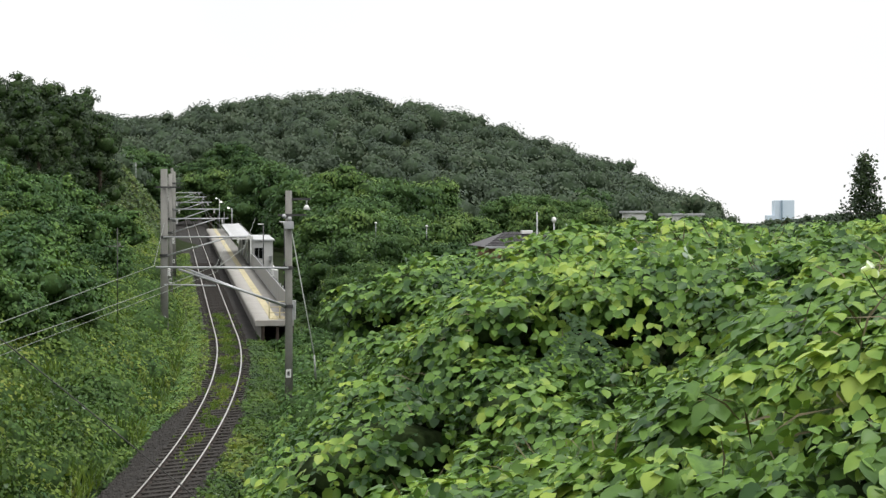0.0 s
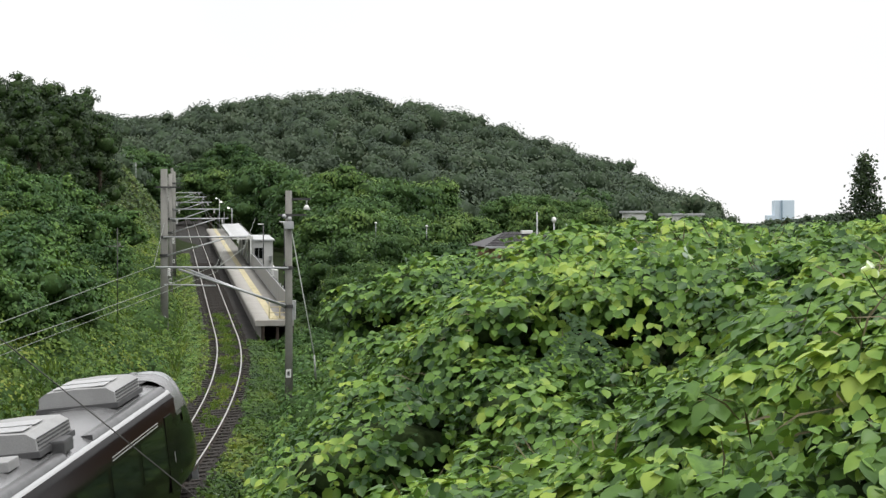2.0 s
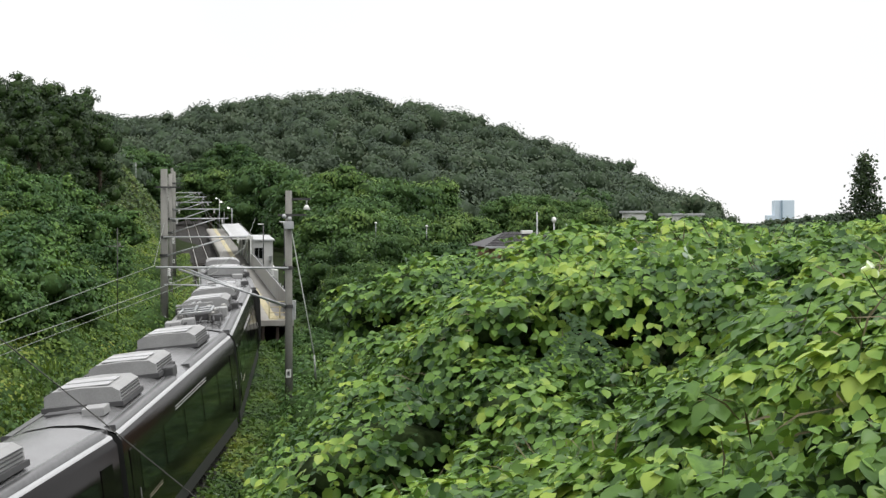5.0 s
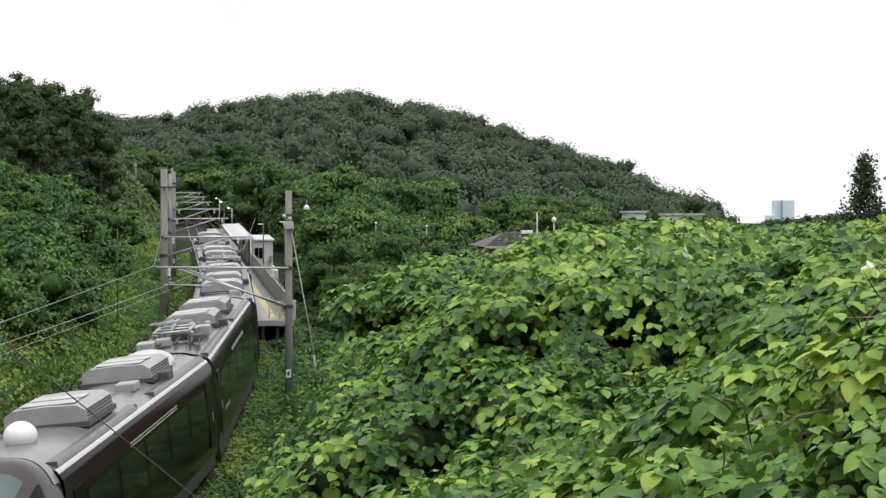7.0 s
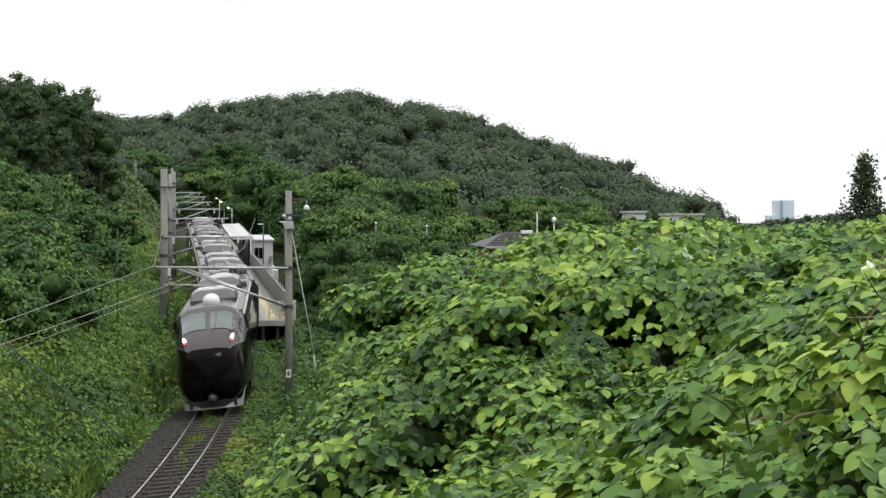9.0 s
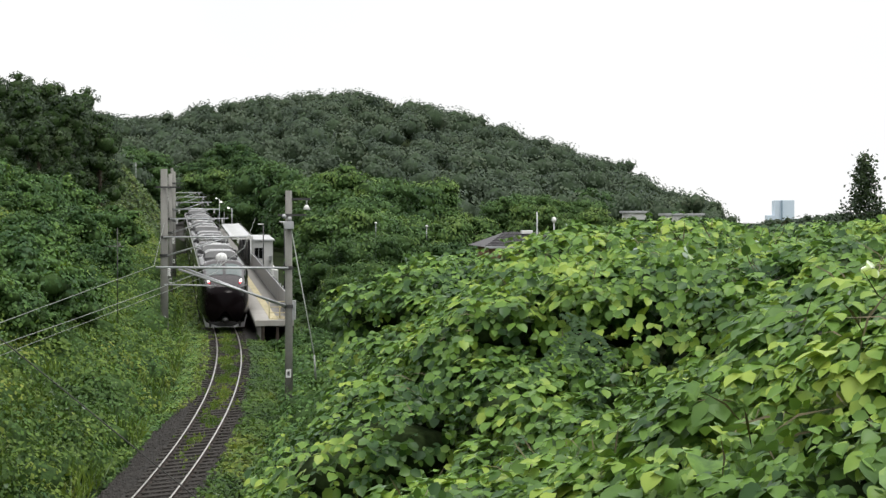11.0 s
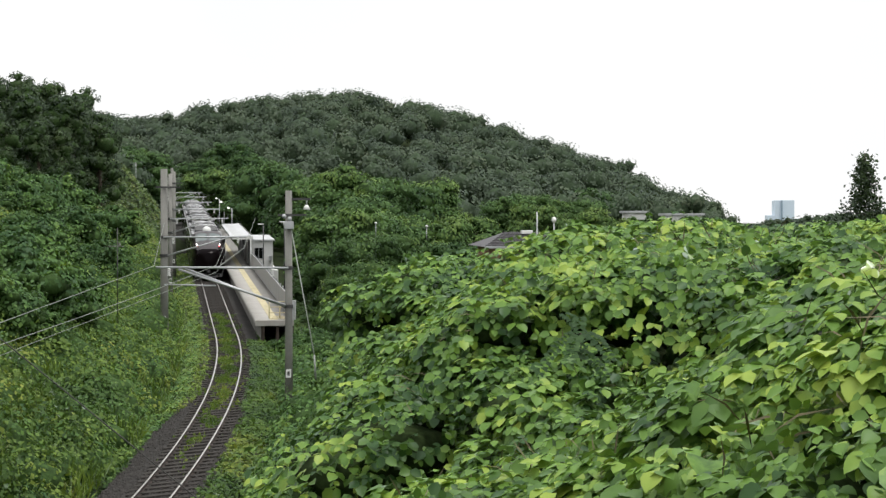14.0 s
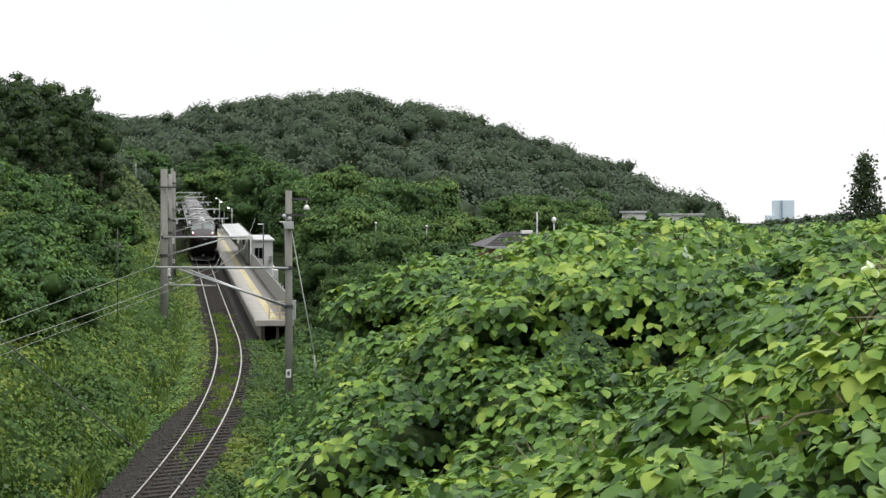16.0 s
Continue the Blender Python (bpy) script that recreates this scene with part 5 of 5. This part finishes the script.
def trefoil(pos, nn, size, shape, wild=0.2, ref=None):
    n = len(pos)
    nn = unit(nn + wild * rng.normal(size=(n, 3)))
    ref = rng.normal(size=(n, 3)) + np.array([0, -0.5, -0.5]) if ref is None else ref
    along = unit(ref - nn * (ref * nn).sum(1, keepdims=True))
    across = np.cross(along, nn)
    g = [leaf_arrays(pos + along * size[:, None] * 0.22, nn, size, shape, 0.16, along, 0.25),
         leaf_arrays(pos, nn, size * 0.88, shape, 0.2, across + 0.25 * along, 0.25),
         leaf_arrays(pos, nn, size * 0.88, shape, 0.2, -across + 0.25 * along, 0.25)]
    return joined(g)


vine = thing("kudzu_vine", "dense bright green three-leaved vine covering the bank", "vine")
parts_v, hearts_v = [], []
for n, a, b, s, per, shape in ((105, 3.3, 5.5, 0.058, 58, ROUND), (150, 5.5, 9.5, 0.078, 82, LOBED), (120, 9.5, 13.5, 0.086, 92, OVAL), (195, 13.5, 25, 0.095, 100, OVAL)):
    yy = a * (b / a) ** rng.random(n)
    rr = (0.15 + 0.030 * np.minimum(yy, 15)) * rng.uniform(0.6, 1.35, n)
    left = -yy * np.interp(yy, [11, 17], [0.2, 0.072])
    left = left + 0.9 * rr * smooth(11, 17, yy)
    xx = left + (0.30 * yy + 0.5 - left) * rng.random(n)
    zz = np.where(yy < 7.5, np.minimum(vine_top(xx, yy), 9.0), vine_top(xx, yy))
    c = np.stack([xx, yy, zz - 0.46 * rr], -1)
    pos, nn, along = pad_points(c, rr, 0.55, per, up=1.7, low=-0.45, toward=0.6, fill=0.3)
    parts_v.append(trefoil(pos, nn, s * rng.uniform(0.5, 1.4, len(pos)), shape, 0.27, along))
    # solid hearts under the vine pads; their dark green stands for the hollows' shade
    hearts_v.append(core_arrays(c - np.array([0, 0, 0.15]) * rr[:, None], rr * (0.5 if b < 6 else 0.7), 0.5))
# leaves that hang in the hollows under the pads
for n, a, b, s in ((1500, 4.5, 8, 0.065), (6200, 8, 13.5, 0.082), (4200, 13.5, 22, 0.095)):
    pos, nn, sz = vine_leaves(n, a, b, s, 1.05)
    parts_v.append(trefoil(pos, nn + np.array([0, -0.6, 0]), sz, OVAL, 0.35))
# loose shoots between the pads
parts_v.append(trefoil(*vine_leaves(2600, 3.8, 8, 0.045, 0.12), OVAL, 0.7))
parts_v.append(trefoil(*vine_leaves(3600, 8, 24, 0.06, 0.2), OVAL, 0.65))
# the vines go on round the camera's stand
n = 4000
xx, yy = rng.uniform(-4.5, 11, n), rng.uniform(-9, 24, n)
ok = (np.abs(xx) > 0.30 * yy + 0.4) & (xx > track_x(yy) + 3.2) & (np.hypot(xx, yy) > 2.4)
xx, yy = xx[ok], yy[ok]
parts_v.append(trefoil(np.stack([xx, yy, np.minimum(vine_top(xx, yy), 8.3) - 0.3 * rng.random(len(xx))], -1), np.tile(np.array([0.0, 0, 1]), (len(xx), 1)), 0.12 * rng.uniform(0.6, 1.3, len(xx)), OVAL))
tagged(leafy_mesh("vine_leaves", [(joined(hearts_v), joined(parts_v))], M_KUDZU, vine, "", True, M_VINE_SHADE), kind="stuff")
# the nearest big leaves, each its own piece
pos, nn, sz = vine_leaves(150, 3.4, 7.5, 0.105, 0.02)
lv = []
for k in range(6):
    lobe = ROUND[0] * np.array([1 + 0.12 * math.sin(k * 2.1), 1, 1 + 0.6 * math.cos(k * 1.7)])
    q = array_mesh("leaf", lobe, ROUND[1], M_KUDZU, vine, "", True)
    lv.append(q)
for k in range(len(pos)):
    nz = Vector(unit(nn[k] + 0.35 * rng.normal(size=3)))
    al = Vector(rng.normal(size=3) + np.array([0, -0.7, -0.4]))
    al = (al - nz * al.dot(nz)).normalized()
    ac = al.cross(nz)
    ob = lv[k] if k < len(lv) else new("leaf", lv[k % len(lv)].data)
    ob.parent = vine
    m = Matrix((ac, al, nz)).transposed().to_4x4()
    ob.matrix_basis = Matrix.Translation(Vector(pos[k]) + Vector((0, 0, 0.05))) @ m @ Matrix.Diagonal((sz[k], sz[k], sz[k], 1))

# bare stems and tendrils between the leaves
pos, nn, sz = vine_leaves(1900, 4.5, 18, 0.2, 0.12)
ups = rng.normal(size=(len(pos), 3)) + np.array([0, 0, 0.7])
v, f = leaf_arrays(pos, nn, sz, STALK, 0.6, ups)
tagged(array_mesh("vine_stem_tangle", v, f, M_VINE, vine), "thin brownish stems", kind="stuff")
# feathery sprays of a young locust tree that grows through the vines
spray = thing("locust_sapling", "dark green feather-leaved sapling among the vines", "sapling")
srng2 = random.Random(11)
for k in range(6):
    bx, by = 0.80 + srng2.uniform(-0.09, 0.09), 9.45 + srng2.uniform(-0.25, 0.25)
    a0 = Vector((bx, by, 8.56 + srng2.uniform(-0.1, 0.1)))
    d0 = Vector((srng2.uniform(-1, 1), -0.5, srng2.uniform(-0.5, 0.1))).normalized()
    pts, dirs = [], []
    for q in range(11):
        c0 = a0 + d0 * (0.024 * q) + Vector((0, 0, -0.0012 * q * q))
        for sg in (-1, 1):
            pts.append(c0)
            dirs.append(d0.cross(Vector((0, 0, 1))) * sg + d0 * 0.4)
    v, f = leaf_arrays(np.array(pts), np.tile(np.array([0, -0.5, 0.9]), (len(pts), 1)), np.full(len(pts), 0.05), BLADE, 0.12, np.array(dirs))
    array_mesh("leaf_spray", v, f, M_BUSH, spray)
bar("stem", (0.81, 9.6, 8.38), (0.80, 9.5, 8.56), 0.005, M_BARK, spray)

# ---- beyond the vines ----
house = thing("house", "brown timber house with dark tiled hip roof, half hidden", "house", m=pose(4.97, 74, 8.1, 0, 0, 6))
bm = bmesh.new()
base = [bm.verts.new(p) for p in ((-3.5, -3, 0), (3.5, -3, 0), (3.5, 3, 0), (-3.5, 3, 0))]
top_v = [bm.verts.new(p) for p in ((-2.2, 0, 0.62), (2.2, 0, 0.62))]
for q in ((0, 1, 5, 4), (2, 3, 4, 5)):
    bm.faces.new([(base + top_v)[k] for k in q])
bm.faces.new((base[1], base[2], top_v[1]))
bm.faces.new((base[3], base[0], top_v[0]))
bm.faces.new(base[::-1])
roof_ob = part("roof", bm, M_TILE_ROOF, house, "dark grey tiled roof")
for k in range(9):
    block("roof_batten", (0, -2.8 + 0.31 * k, 0.06 + 0.065 * k), (6.9 - 0.28 * k, 0.03, 0.03), M_TILE_ROOF, roof_ob)
block("wall", (0, 0, -3.5), (6.2, 5.2, 6.9), M_BROWN_WALL, house)
block("gutter", (0, -3.03, -0.02), (7.0, 0.1, 0.1), M_STEEL, house)
block("roof_vent", (-1.3, -0.6, 0.62), (0.5, 0.3, 0.16), M_INSULATOR, house, 0.02, "pale roof vent")
for px, y, z, h, nm, lb in ((3.5, 61, 9.55, 2.5, "antenna_pole", "slim grey antenna pole"), (4.13, 61, 9.25, 2.5, "globe_lamp", "white globe lamp on a post"), (-4.1, 100, 9.1, 0.9, "street_lamp", "pale street lamp among the trees"), (-1.0, 100, 8.9, 0.9, "street_lamp", "pale street lamp among the trees"), (-36.5, 195, 16.2, 5, "utility_pole", "slim grey utility pole on the slope")):
    t = thing(nm, lb, nm.replace("_", " "))
    bar("post", (px, y, z - h), (px, y, z), 0.022, M_STEEL, t)
    if nm not in ("utility_pole", "antenna_pole"):
        bm = bmesh.new()
        bmesh.ops.create_uvsphere(bm, u_segments=12, v_segments=8, radius=0.09, matrix=Matrix.Translation((px, y, z)) @ Matrix.Diagonal((1, 1, 1.3 if nm == "globe_lamp" else 0.8, 1)))
        part("head", bm, M_INSULATOR, t, "", True)
post = thing("signal_post", "slim grey signal post with a cross arm on the bank", "signal post", m=pose(-14.9, 75, 0))
bar("post", (0, 0, 4.5), (0, 0, 8.9), 0.02, M_DARKSTEEL, post)
bar("cross_arm", (-0.4, 0, 8.05), (0.3, 0, 8.05), 0.018, M_CONCRETE, post)
block("post_box", (0.1, 0, 8.14), (0.09, 0.09, 0.16), M_CONCRETE, post, 0.01)
for x0, x1, y, z0, z1 in ((22.5, 24.8, 203, 6.5, 10.25), (27.4, 31.6, 203, 6.5, 9.95)):
    t = thing("hillside_house", "white flat-roofed house on the far slope", "house", "white houses on the far slope")
    block("wall", ((x0 + x1) / 2, y, (z0 + z1) / 2), (x1 - x0, 6, z1 - z0), M_WHITE, t)
    block("roof", ((x0 + x1) / 2, y, z1 + 0.1), (x1 - x0 + 0.6, 6.6, 0.25), M_ROOF_WHITE, t)
    for k in range(3):
        block("window", (x0 + (k + 0.5) * (x1 - x0) / 3, y - 3.02, z1 - 1.3), (1.0, 0.05, 0.9), M_GLASS_DARK, t)
tower = thing("distant_tower", "far high-rise tower, distance haze put into its pale blue-grey", "tower")
block("tower_body", (502, 2400, 18), (20, 24, 44), M_TOWER, tower, 0.5)
block("tower_wing", (488, 2400, 18), (9, 22, 43.5), M_TOWER, tower, 0.5)
block("glass_strip", (493.2, 2387, 18), (2.4, 1.0, 43), M_TOWER_GLASS, tower)
block("podium", (479, 2400, 6), (12, 20, 24), M_TOWER, tower, 0.3)
block("podium", (514, 2400, 4), (8, 20, 18), M_TOWER, tower, 0.3)

# ---- motion of the train ----
ARC_Y = np.arange(-220, 320, 0.5)
ARC_S = np.concatenate([[0], np.cumsum(np.hypot(np.hypot(np.diff(track_x(ARC_Y)), 0.5), 0.5 * GRADE))])
TAIL_T = [0, 1, 2, 3, 4, 5, 6.5, 8, 9, 10, 11.5, 12, 12.5, 13.5, 14.5, 16]
TAIL_S = [-91, -74, -56.2, -39.8, -23.4, -6.8, 18.9, 43.3, 59.2, 74.4, 95.3, 102.2, 108.9, 121.7, 133.5, 149]
TAIL_FIT = np.polyfit(TAIL_T, TAIL_S, 5)
START_S = float(np.interp(43.5, ARC_Y, ARC_S)) - 43.5
CAR_AHEAD = [11.4, 31.4, 51.3, 71.2, 91.1]


def motions():
    for car, ahead in zip(CARS, CAR_AHEAD):
        rows = []
        for k in range(65):
            t = k * 0.25
            s = START_S + float(np.polyval(TAIL_FIT, t)) + ahead
            ends = []
            for o in (-7.0, 7.0):
                y = float(np.interp(s + o, ARC_S, ARC_Y))
                ends.append(Vector((float(track_x(y)), y, float(rail_z(y)) + 0.53 * float(cant(y)))))
            v = ends[1] - ends[0]
            x = v.cross(Vector((0, 0, 1))).normalized()
            v.normalize()
            m = Matrix((x, v, x.cross(v))).transposed().to_4x4()
            lean = math.degrees(math.atan(float(cant((ends[0].y + ends[1].y) / 2))))
            rows.append((t, Matrix.Translation((ends[0] + ends[1]) / 2) @ m @ pose(0, 0, 0, 0, -lean, 0)))
        walk(car, rows)


motions()
